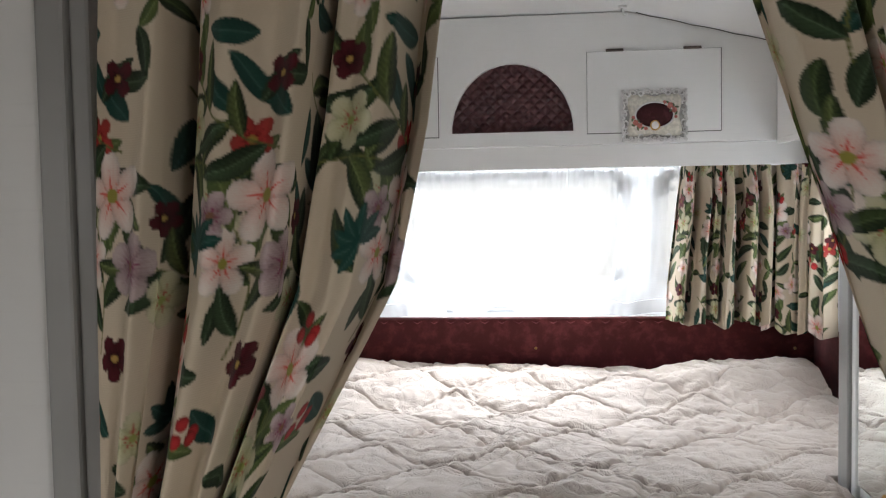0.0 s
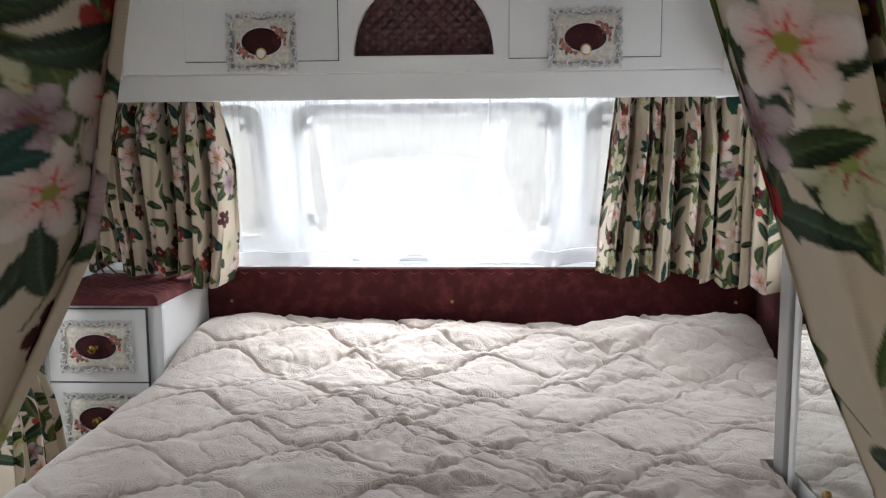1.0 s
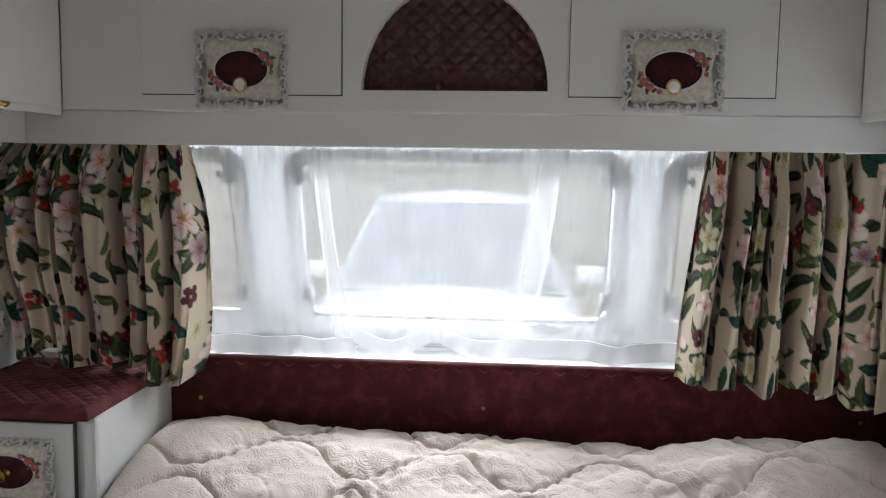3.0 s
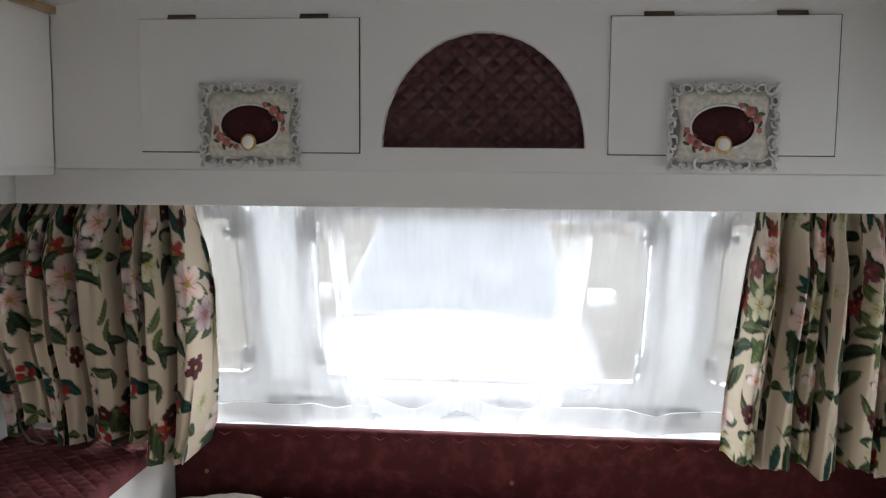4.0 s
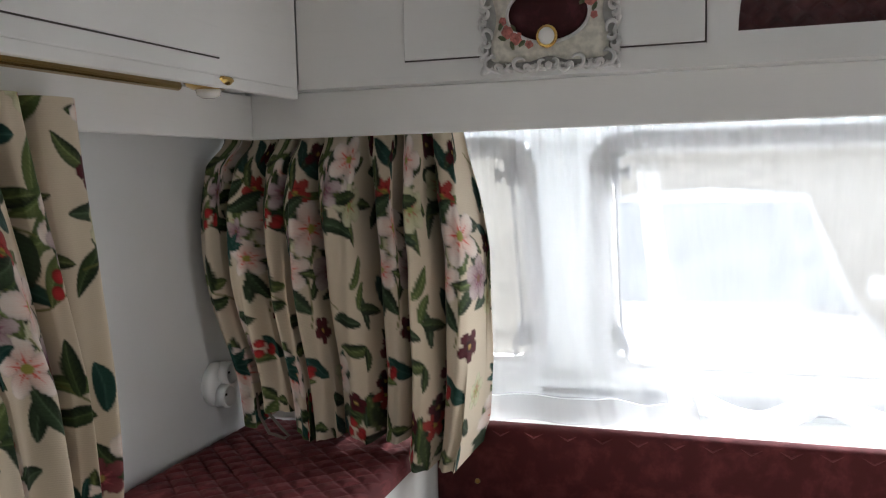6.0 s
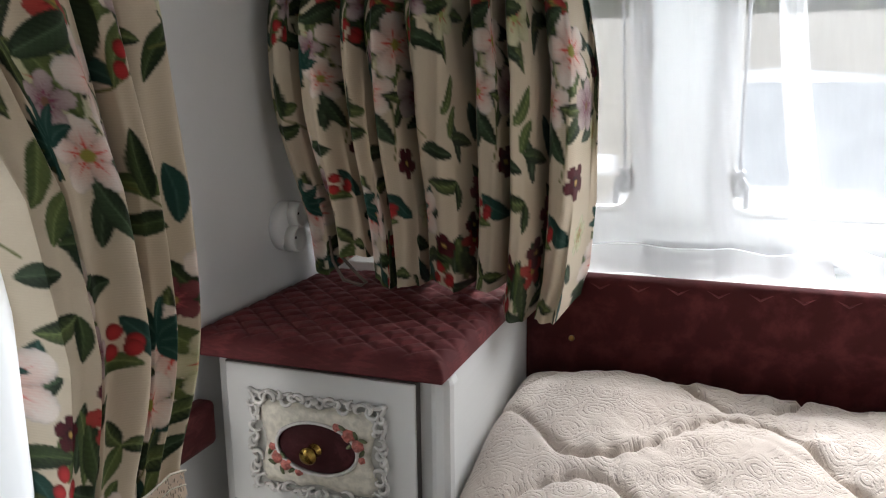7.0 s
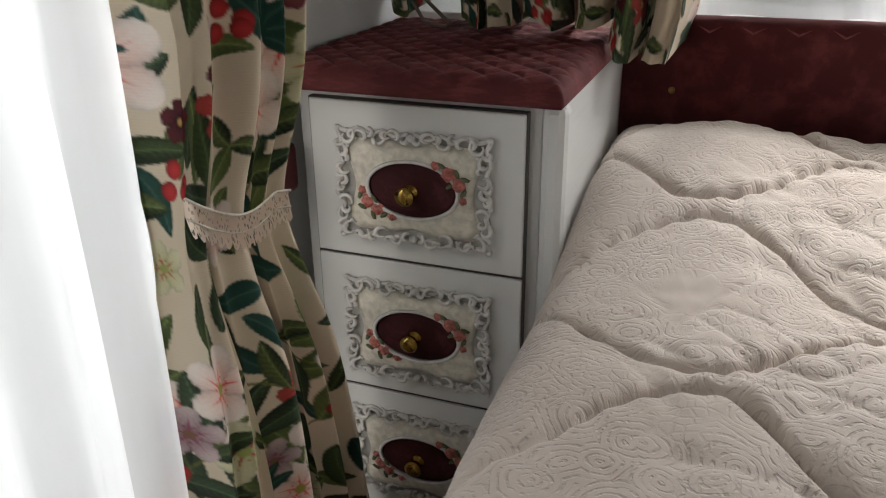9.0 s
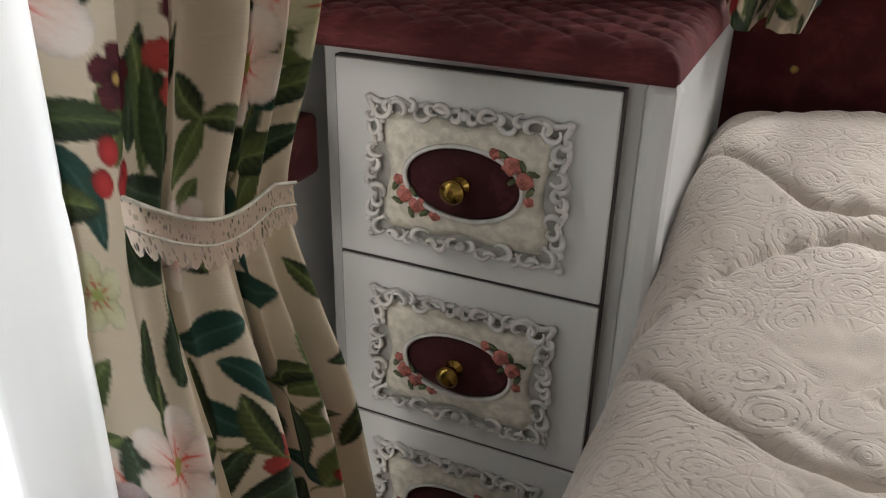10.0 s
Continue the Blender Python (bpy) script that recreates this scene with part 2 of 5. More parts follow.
    disc[xx * xx + yy * yy < 30 ** 2] = 1
    fd = np.fft.rfft2(disc)
    for k in range(9):
        bare = (np.abs(f.c - (0.62, 0.53, 0.405)).sum(-1) < 0.02).astype(float)
        room = np.fft.irfft2(np.fft.rfft2(bare) * fd, s=disc.shape)
        j, i = np.unravel_index(np.argmax(room), room.shape)
        x, y, a = i * f.STEP, j * f.STEP, rng.uniform(0, 6.3)
        kind = k % 5
        if kind in (0, 2):
            for da in (0.0, 2.3, 4.2):
                f.leaf(x, y, a + da, rng.uniform(0.035, 0.055), rng.uniform(0.013, 0.018), *rng.choice(((DK, GR), (GR, OL), (DK, OL))))
        if kind in (0, 1, 3):
            f.bloom(x, y, a, rng.uniform(0.024, 0.036), 5, *(APPLE, HELLE, APPLE, HELLE, WINE)[(k // 2) % 5])
        if kind == 4:
            f.leaf(x - 0.02 * math.cos(a), y - 0.02 * math.sin(a), a, 0.062, 0.019, DK, OL)
            f.leaf(x - 0.02 * math.cos(a), y - 0.02 * math.sin(a), a + 1.2, 0.045, 0.015, DK, GR)
    return f


CLOTHPRINT = draw_print()


def print_at(u, v):
    """Colour of the print at cloth metres (u, v)."""
    x, y = (u / CLOTHPRINT.STEP) % CLOTHPRINT.nx, (v / CLOTHPRINT.STEP) % CLOTHPRINT.ny
    xi, yi = np.floor(x).astype(int), np.floor(y).astype(int)
    fx, fy = (x - xi)[..., None], (y - yi)[..., None]
    g = lambda i, j: CLOTHPRINT.c[j % CLOTHPRINT.ny, i % CLOTHPRINT.nx]
    return (g(xi, yi) * (1 - fx) + g(xi + 1, yi) * fx) * (1 - fy) + (g(xi, yi + 1) * (1 - fx) + g(xi + 1, yi + 1) * fx) * fy


def sheer(name, clear, color=(0.93, 0.94, 0.95), front=0.30):
    """Voile: clear in part, the threads scatter light through and back."""
    s = Mat(name)
    uv = s.coord("UV")
    weave = s.noise(s.vec("MULTIPLY", uv, (1, 0.15, 1)), 90.0, 3)
    tp = s.n("ShaderNodeBsdfTransparent")
    tl = s.n("ShaderNodeBsdfTranslucent")
    df = s.n("ShaderNodeBsdfDiffuse")
    tl.inputs[0].default_value = df.inputs[0].default_value = (*color, 1)
    m1, m2 = s.n("ShaderNodeMixShader"), s.n("ShaderNodeMixShader")
    m1.inputs[0].default_value = front
    s.t.links.new(tl.outputs[0], m1.inputs[1])
    s.t.links.new(df.outputs[0], m1.inputs[2])
    s.put(m2.inputs[0], s.math("ADD", 1 - clear - 0.02, s.math("MULTIPLY", weave, 0.04)))
    s.t.links.new(tp.outputs[0], m2.inputs[1])
    s.t.links.new(m1.outputs[0], m2.inputs[2])
    s.t.links.new(m2.outputs[0], s.t.nodes["Material Output"].inputs[0])
    return s.m


def clear_pane(name, tint=(0.97, 0.98, 0.98)):
    s = Mat(name)
    tp, gl, mx = s.n("ShaderNodeBsdfTransparent"), s.n("ShaderNodeBsdfGlossy"), s.n("ShaderNodeMixShader")
    tp.inputs[0].default_value = (*tint, 1)
    gl.inputs["Roughness"].default_value = 0.03
    fr = s.n("ShaderNodeFresnel")
    fr.inputs[0].default_value = 1.45
    s.put(mx.inputs[0], s.math("MULTIPLY", fr.outputs[0], 0.8, clamp=True))
    s.t.links.new(tp.outputs[0], mx.inputs[1])
    s.t.links.new(gl.outputs[0], mx.inputs[2])
    s.t.links.new(mx.outputs[0], s.t.nodes["Material Output"].inputs[0])
    return s.m


def duvet_cloth(name):
    """Beige plush with an embossed scroll pattern."""
    s = Mat(name)
    uv = s.coord("UV")
    wob = s.n("ShaderNodeTexNoise")
    s.put(wob.inputs["Vector"], uv)
    wob.inputs["Scale"].default_value = 14
    wob.inputs["Detail"].default_value = 2
    p = s.vec("ADD", uv, s.vec("MULTIPLY", wob.outputs[1], (0.035, 0.035, 0)))
    v = s.n("ShaderNodeTexVoronoi", voronoi_dimensions="2D", feature="F1")
    s.put(v.inputs["Vector"], p)
    v.inputs["Scale"].default_value = 21
    rings = s.math("SINE", s.math("MULTIPLY", v.outputs["Distance"], 40.0))
    dash = s.math("SINE", s.math("MULTIPLY", s.noise(uv, 60.0, 2), 30.0))
    emboss = s.math("MULTIPLY", s.smooth(rings, 0.1, 0.9), s.math("ADD", 0.55, s.math("MULTIPLY", dash, 0.45)))
    gate = s.smooth(s.noise(uv, 8.0, 2), 0.36, 0.50)
    v2 = s.n("ShaderNodeTexVoronoi", voronoi_dimensions="2D", feature="DISTANCE_TO_EDGE")
    s.put(v2.inputs["Vector"], p)
    v2.inputs["Scale"].default_value = 85
    small = s.math("MULTIPLY", s.smooth(v2.outputs["Distance"], 0.16, 0.05), s.smooth(s.noise(uv, 11.0, 2), 0.46, 0.58))
    emboss = s.math("MAXIMUM", s.math("MULTIPLY", emboss, gate), s.math("MULTIPLY", small, 0.30))
    pile = s.noise(uv, 900.0, 2)
    big = s.noise(uv, 5.0, 4)
    c = s.mix(s.smooth(big, 0.3, 0.7), (0.53, 0.455, 0.395, 1), (0.61, 0.535, 0.475, 1))
    c = s.mix(s.math("MULTIPLY", emboss, 0.18), c, (0.44, 0.37, 0.315, 1))
    s.set(color=c, rough=0.8, sheen=0.35, sheen_rough=0.35, spec=0.2)
    s.bump(s.math("ADD", s.math("MULTIPLY", emboss, -0.8), s.math("MULTIPLY", pile, 0.25)), 0.75, 0.0026)
    return s.m


WHITE = brushed_white("white_enamel", (0.82, 0.81, 0.785))
WHITE2 = brushed_white("white_enamel_drawer", (0.68, 0.68, 0.665), 0.28)
WALLPAPER = plain("white_wall_board", (0.74, 0.74, 0.73), 0.6, vary=0.05, scale=3, fine=220, bump=0.25, dist=0.0008)
CEIL = plain("white_ceiling_board", (0.78, 0.78, 0.77), 0.55, vary=0.04, scale=2)
GREYTRIM = plain("grey_white_plastic_trim", (0.34, 0.335, 0.32), 0.35, vary=0.1)
DARKGAP = plain("dark_board_edge", (0.07, 0.06, 0.055), 0.7)
MAROON = velvet("maroon_velour", (0.082, 0.014, 0.015))
LEATHER = plain("maroon_quilted_leatherette", (0.105, 0.030, 0.032), 0.32, vary=0.35, scale=45, fine=300, bump=0.25, dist=0.0008)
MAROONTHREAD = velvet("faded_maroon_seam", (0.17, 0.045, 0.05))
DARKOVAL = velvet("dark_maroon_velvet", (0.042, 0.008, 0.010))
# grey stands for the shade on the door behind the pierced scrolls
PLAQUEBACK = plain("shade_grey_plaque_ground", (0.44, 0.43, 0.40), 0.6, vary=0.3, scale=80)
PRINT = floral_print("floral_linen")
NET = sheer("white_voile", 0.69, front=0.92)
NETTHICK = sheer("white_net", 0.09, front=0.24)
NETHEM = sheer("voile_hem", 0.55, front=0.90)
LACE = sheer("cream_lace", 0.12, (0.80, 0.68, 0.58))
lt = LACE.node_tree
holes = lt.nodes.new("ShaderNodeTexVoronoi")
holes.inputs["Scale"].default_value = 190
lt.links.new([n for n in lt.nodes if n.bl_idname == "ShaderNodeTexCoord"][0].outputs["UV"], holes.inputs["Vector"])
thin = lt.nodes.new("ShaderNodeMapRange")
thin.inputs[1].default_value, thin.inputs[2].default_value, thin.inputs[3].default_value, thin.inputs[4].default_value = 0.25, 0.40, 0.25, 1.0
lt.links.new(holes.outputs["Distance"], thin.inputs[0])
lt.links.new(thin.outputs[0], [n for n in lt.nodes if n.bl_idname == "ShaderNodeMixShader"][1].inputs[0])
PANE = clear_pane("acrylic_pane")
FRAMEGREY = plain("grey_window_rubber", (0.80, 0.81, 0.83), 0.45)
FIBREGLASS = plain("thin_white_fibreglass", (0.80, 0.80, 0.79), 0.4, vary=0.04, scale=5)
ft = FIBREGLASS.node_tree
fb, fo = next(n for n in ft.nodes if n.type == "BSDF_PRINCIPLED"), next(n for n in ft.nodes if n.type == "OUTPUT_MATERIAL")
fl, fm = ft.nodes.new("ShaderNodeBsdfTranslucent"), ft.nodes.new("ShaderNodeMixShader")
fl.inputs[0].default_value, fm.inputs[0].default_value = (0.90, 0.92, 0.93, 1), 0.28
ft.links.new(fb.outputs[0], fm.inputs[1])
ft.links.new(fl.outputs[0], fm.inputs[2])
ft.links.new(fm.outputs[0], fo.inputs[0])
PLASTIC = plain("white_plastic", (0.80, 0.80, 0.78), 0.3, vary=0.03)
GREYPLASTIC = plain("grey_plastic_latch", (0.45, 0.46, 0.48), 0.4, vary=0.05)
BRASS = plain("polished_brass", (0.75, 0.50, 0.16), 0.18, metal=1.0, vary=0.2, bump=0.03)
KNOBBRASS = plain("worn_brass", (0.50, 0.32, 0.08), 0.22, metal=1.0, vary=0.35, scale=60)
BUTTONBRASS = plain("aged_brass", (0.45, 0.28, 0.09), 0.3, metal=1.0, vary=0.2)
PORCELAIN = plain("white_porcelain", (0.82, 0.80, 0.76), 0.12, vary=0.02, bump=0.0)
CARVED = plain("painted_carved_white", (0.77, 0.75, 0.72), 0.5, vary=0.22, scale=60, fine=300, bump=0.4, dist=0.001)
CREAMRELIEF = plain("cream_relief", (0.74, 0.70, 0.60), 0.6, vary=0.25, scale=110, fine=260, bump=0.8, dist=0.0018)
ROSE = plain("painted_rose_pink", (0.66, 0.22, 0.18), 0.5, vary=0.45, scale=180, bump=0.3)
ROSELEAF = plain("painted_rose_leaf", (0.14, 0.17, 0.08), 0.55, vary=0.4, scale=150)
BROWN = plain("brown_hinge", (0.10, 0.07, 0.05), 0.5, vary=0.3)
WOODEDGE = plain("pale_wood_edge", (0.42, 0.28, 0.14), 0.5, vary=0.3, scale=20)
DUVET = duvet_cloth("beige_plush_duvet")
FLOORM = plain("brown_vinyl_floor", (0.16, 0.10, 0.06), 0.45, vary=0.3, scale=5)
PLY = plain("bed_base_board", (0.62, 0.60, 0.57), 0.5)
CARPAINT = plain("white_car_paint", (0.74, 0.74, 0.74), 0.15, vary=0.02, bump=0.0)
CARGLASS = plain("car_window_glass", (0.68, 0.71, 0.73), 0.06, metal=0.55, vary=0.2, bump=0.0)
BLACK = plain("black_rubber", (0.025, 0.025, 0.025), 0.7)
GRAVEL = plain("pale_gravel", (0.36, 0.34, 0.30), 0.95, vary=0.35, scale=2.0, fine=60, bump=0.6, dist=0.02)
FOLIAGE = plain("hedge_leaf", (0.12, 0.15, 0.07), 0.6, vary=0.5, scale=3.0, fine=40)
mm = Mat("mirror_silver")
mm.set(color=(0.86, 0.90, 0.88, 1), metal=1.0, rough=0.015)
MIRROR = mm.m
gg = plain("green_glass_edge", (0.03, 0.16, 0.12), 0.1, vary=0.2, bump=0.0)


# ---- mesh helpers ----
def mesh_of(name, verts, faces, uvs=None, colors=None):
    """A mesh of quads from arrays, with cloth metres and print colours where given."""
    verts, faces = np.asarray(verts, dtype=np.float32), np.asarray(faces, dtype=np.int32)
    me = bpy.data.meshes.new(name)
    me.vertices.add(len(verts))
    me.vertices.foreach_set("co", verts.ravel())
    me.loops.add(faces.size)
    me.loops.foreach_set("vertex_index", faces.ravel())
    me.polygons.add(len(faces))
    me.polygons.foreach_set("loop_start", np.arange(0, faces.size, 4, dtype=np.int32))
    if uvs is not None:
        lay = me.uv_layers.new(name="UVMap")
        lay.data.foreach_set("uv", np.asarray(uvs, dtype=np.float32)[faces.ravel()].ravel())
    if colors is not None:
        col = me.color_attributes.new("print", "FLOAT_COLOR", "POINT")
        rgba = np.ones((len(verts), 4), dtype=np.float32)
        rgba[:, :3] = np.asarray(colors).reshape(-1, 3)
        col.data.foreach_set("color", rgba.ravel())
    me.update(calc_edges=True)
    return me


def finish(name, me, material, parent=None, label="", smooth=False):
    me.materials.append(material)
    if smooth:
        me.polygons.foreach_set("use_smooth", [True] * len(me.polygons))
    ob = new(name, me)
    if parent is not None:
        ob.parent = parent
    if label:
        tagged(ob, label)
    return ob


def part(name, bm, material, parent=None, label="", smooth=False):
    """Links a bmesh as one mesh object under a thing or part."""
    bmesh.ops.recalc_face_normals(bm, faces=bm.faces[:])
    me = bpy.data.meshes.new(name)
    bm.to_mesh(me)
    bm.free()
    return finish(name, me, material, parent, label, smooth)


def thing(name, label, category, at=(0, 0, 0), group="", kind=""):
    ob = new(name)
    ob.location = at
    ob.empty_display_size = 0.05
    return tagged(ob, label, category, group, kind)


def box(bm, x0, x1, y0, y1, z0, z1, bevel=0.0, seg=2):
    made = bmesh.ops.create_cube(bm, size=1.0, matrix=Matrix.Translation(((x0 + x1) / 2, (y0 + y1) / 2, (z0 + z1) / 2)) @ Matrix.Diagonal((abs(x1 - x0), abs(y1 - y0), abs(z1 - z0), 1)))
    if bevel > 0:
        edges = list({e for v in made["verts"] for e in v.link_edges})
        bmesh.ops.bevel(bm, geom=edges, offset=bevel, segments=seg, profile=0.5, affect="EDGES")
    return bm


def boxes(*items, bevel=0.0):
    bm = bmesh.new()
    for b in items:
        box(bm, *b, bevel=bevel)
    return bm


def tube(bm, pts, radius, sides=6, closed=False, taper=None):
    """Sweeps a ring along points."""
    pts = [Vector(p) for p in pts]
    rings, n = [], len(pts)
    for i, p in enumerate(pts):
        a = pts[(i - 1) % n] if closed or i else p
        b = pts[(i + 1) % n] if closed or i < n - 1 else p
        d = (b - a).normalized()
        side = d.cross(Vector((0, 1, 0)))
        if side.length < 0.05:
            side = d.cross(Vector((1, 0, 0)))
        side.normalize()
        up = side.cross(d)
        r = radius if taper is None else radius * taper[i]
        rings.append([bm.verts.new(p + r * (math.cos(k * 2 * math.pi / sides) * side + math.sin(k * 2 * math.pi / sides) * up)) for k in range(sides)])
    for i in range(n if closed else n - 1):
        a, b = rings[i], rings[(i + 1) % n]
        for k in range(sides):
            bm.faces.new((a[k], a[(k + 1) % sides], b[(k + 1) % sides], b[k]))
    if not closed:
        bm.faces.new(rings[0][::-1])
        bm.faces.new(rings[-1])
    return bm


def lathe(bm, profile, seg=20, m=Matrix.Identity(4)):
    """Turns (radius, height) pairs round z, then places by m."""
    rings = []
    for r, h in profile:
        rings.append([bm.verts.new(m @ Vector((r * math.cos(2 * math.pi * k / seg), r * math.sin(2 * math.pi * k / seg), h))) for k in range(seg)])
    for a, b in zip(rings, rings[1:]):
        for k in range(seg):
            bm.faces.new((a[k], a[(k + 1) % seg], b[(k + 1) % seg], b[k]))
    bm.faces.new(rings[0][::-1])
    bm.faces.new(rings[-1])
    return bm


def lattice(P, U):
    """Vertices, faces and UVs of a grid: P[v, u, 3], U[v, u, 2]."""
    nv, nu = P.shape[:2]
    idx = np.arange(nv * nu).reshape(nv, nu)
    f = np.stack([idx[:-1, :-1], idx[:-1, 1:], idx[1:, 1:], idx[1:, :-1]], -1).reshape(-1, 4)
    return P.reshape(-1, 3), f, U.reshape(-1, 2)


def ease(a, b, t):
    t = np.clip((t - a) / (b - a), 0, 1)
    return t * t * (3 - 2 * t)


def curve_of(pairs, z):
    """Piecewise value by height, pairs of (height, value) from the top down."""
    zs, vs = zip(*sorted(pairs))
    return np.interp(z, zs, vs)


def wavy_cloth(name, edge_a, edge_b, ztop, zbot, folds, amp, cloth, material, parent, seed, out=(0, -1), nu=None, nv=46, ragged=0.01, uvoff=(0, 0), label="", amp_by=None, droop=None, grain=0.0028, turn=0.0, pleat=0.35):
    """A hanging cloth. edge_a and edge_b give the plan place (x, y) of its two borders by height; folds stand out along `out`."""
    rng = np.random.RandomState(seed)
    printed = material is PRINT
    nu = int(cloth / grain) if printed else nu or folds * 14 + 1
    nv = int((ztop - zbot) / grain) if printed else nv
    v = np.linspace(0, 1, nv)[:, None]
    r = rng.rand(5)

    def hang(u):
        low = zbot + ragged * (np.sin(2 * np.pi * (u * folds * 0.5 + r[0])) + 0.6 * np.sin(2 * np.pi * (u * folds + r[1])))
        if droop is not None:
            low = low + droop(u)
        z = ztop + (low - ztop) * v
        ax, ay = edge_a(z)
        bx, by = edge_b(z)
        bend = u + 0.35 / folds * np.sin(2 * np.pi * (u * 1.7 + r[2])) * (1 - np.abs(2 * u - 1))
        phase = 2 * np.pi * folds * bend
        drift = 0.9 * np.sin(2 * np.pi * (v * 0.5 + u * 1.3 + r[3]))
        q = ((phase + 0.5 * drift) / (2 * np.pi)) % 1.0
        q = np.minimum(q, 1 - q)
        if printed:
            slot = 0.07 + 0.06 * np.sin(2 * np.pi * (u * 3.1 + r[1])) ** 2
            sharp = -1 + 1.45 * ease(slot, slot + 0.13, q) + 0.55 * np.sin(np.pi * q)
        else:
            sharp = 2 * np.sin(np.pi * q) ** 0.6 - 1
        size = amp * (0.75 + 0.5 * np.sin(2 * np.pi * (u * 2.3 + r[4])) ** 2) * (0.55 + 0.45 * ease(0.0, 0.35, v))
        if amp_by is not None:
            size = size * amp_by(z)
        wave = size * (sharp + (0.10 if printed else 0.25) * np.sin(2 * phase + 1.1 + 2 * v) + 0.08 * np.sin(3.1 * phase + 7 * v))
        dx, dy = bx - ax, by - ay
        ln = np.sqrt(dx * dx + dy * dy) + 1e-6
        # printed linen falls in full rounded pleats with narrow slots between them
        side = -pleat * ln / (2 * np.pi * folds) * np.sin(phase + 0.5 * drift) if printed else amp * 0.5 * np.cos(phase + drift)
        hold = ease(0.0, 0.06, np.minimum(u, 1 - u)) if printed else np.minimum(u, 1 - u) * 2
        x = ax + dx * u + out[0] * wave + side * dx / ln * hold
        y = ay + dy * u + out[1] * wave + side * dy / ln * hold
        y = y + turn * ease(0.78, 0.94, u)
        P = np.stack([x + 0 * z, y + 0 * z, z + 0 * x], -1)
        return P, np.concatenate([[0], np.cumsum(np.linalg.norm(np.diff(P, axis=1), axis=2).mean(0))])

    u = np.linspace(0, 1, nu)
    P, arc = hang(u[None, :])
    if printed:
        # threads at even spacing along the cloth, round every fold
        for again in range(2):
            u = np.interp(np.linspace(0, arc[-1], nu), arc, u)
            P, arc = hang(u[None, :])
    arc = arc[None, :]
    u = u[None, :]
    U = np.stack([uvoff[0] + arc + 0 * v, uvoff[1] - v * (ztop - zbot) + 0 * u], -1)
    vs, fs, uvs = lattice(P, U)
    me = mesh_of(name, vs, fs, uvs, print_at(U[..., 0], U[..., 1]) if printed else None)
    return finish(name, me, material, parent, label, True), P


# ---- the shell of the caravan ----
XL, XR, YB, YF = -1.09, 1.04, 3.02, -2.6


def structure(name, bm, material, label, category, smooth=False):
    return tagged(part(name, bm, material, smooth=smooth), label, category, "", "structure")


structure("floor", boxes((XL - 0.04, XR + 0.04, YF, YB + 0.1, -0.05, 0.0)), FLOORM, "brown vinyl caravan floor, mostly out of sight", "floor")

bm = bmesh.new()
section = [(-1.14, 1.680), (-0.38, 1.84), (0.37, 1.84), (1.09, 1.660)]
ring = []
for y in (YF, 3.10):
    ring.append([bm.verts.new((x, y, z)) for x, z in section] + [bm.verts.new((x, y, z + 0.04)) for x, z in reversed(section)])
for i in range(8):
    bm.faces.new((ring[0][i], ring[0][(i + 1) % 8], ring[1][(i + 1) % 8], ring[1][i]))
bm.faces.new(ring[0])
bm.faces.new(ring[1])
structure("ceiling", bm, CEIL, "white board ceiling, sloping down towards both sides", "ceiling")
structure("trim_1", boxes((-0.8735, -0.858, 0.90, 2.644, 1.722, 1.7355)), WOODEDGE, "thin pale wooden strip where ceiling meets locker", "trim")

# side walls with their window openings: (y0, y1, z0, z1)
LWIN, RWIN = (1.15, 2.28, 0.24, 1.30), (1.86, 2.56, 0.86, 1.30)
FRONT_L, FRONT_R = (-1.7, -0.6, 0.88, 1.35), (-1.7, -0.6, 0.88, 1.35)


def side_wall(name, x0, x1, holes, label):
    bm = bmesh.new()
    y = YF
    for a, b, z0, z1 in sorted(holes):
        box(bm, x0, x1, y, a, 0, 1.70)
        box(bm, x0, x1, a, b, 0, z0)
        box(bm, x0, x1, a, b, z1, 1.70)
        y = b
    box(bm, x0, x1, y, YB + 0.08, 0, 1.70)
    return structure(name, bm, WALLPAPER, label, "wall")


side_wall("wall_west", XL - 0.035, XL, [LWIN, FRONT_L], "smooth white caravan side wall with a curtained window")
side_wall("wall_east", XR, XR + 0.035, [RWIN, FRONT_R], "white caravan side wall with a small curtained window")
structure("wall_south", boxes((XL, XR, YF - 0.04, YF, 0, 0.9), (XL, XR, YF - 0.04, YF, 1.35, 1.8), (XL, -0.5, YF - 0.04, YF, 0.9, 1.35), (0.5, XR, YF - 0.04, YF, 0.9, 1.35)), WALLPAPER, "white front wall behind the camera, with a window", "wall")


# rear wall: leans out towards its foot
def lean_y(z):
    return 2.885 + (1.30 - z) * 0.28


def leaning(bm):
    for v in bm.verts:
        v.co.y += lean_y(v.co.z)
    return bm


REAR = [(-0.76, -0.545, 0.885, 1.325), (-0.425, 0.40, 0.885, 1.325), (0.50, 0.72, 0.885, 1.325)]
bm = bmesh.new()
box(bm, XL, XR, 0, 0.03, 0.0, 0.885)
box(bm, XL, XR, 0, 0.03, 1.325, 1.87)
x = XL
for a, b, z0, z1 in REAR:
    box(bm, x, a, 0, 0.03, z0, z1)
    x = b
box(bm, x, XR, 0, 0.03, 0.885, 1.325)
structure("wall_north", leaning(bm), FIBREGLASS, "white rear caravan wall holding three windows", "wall")
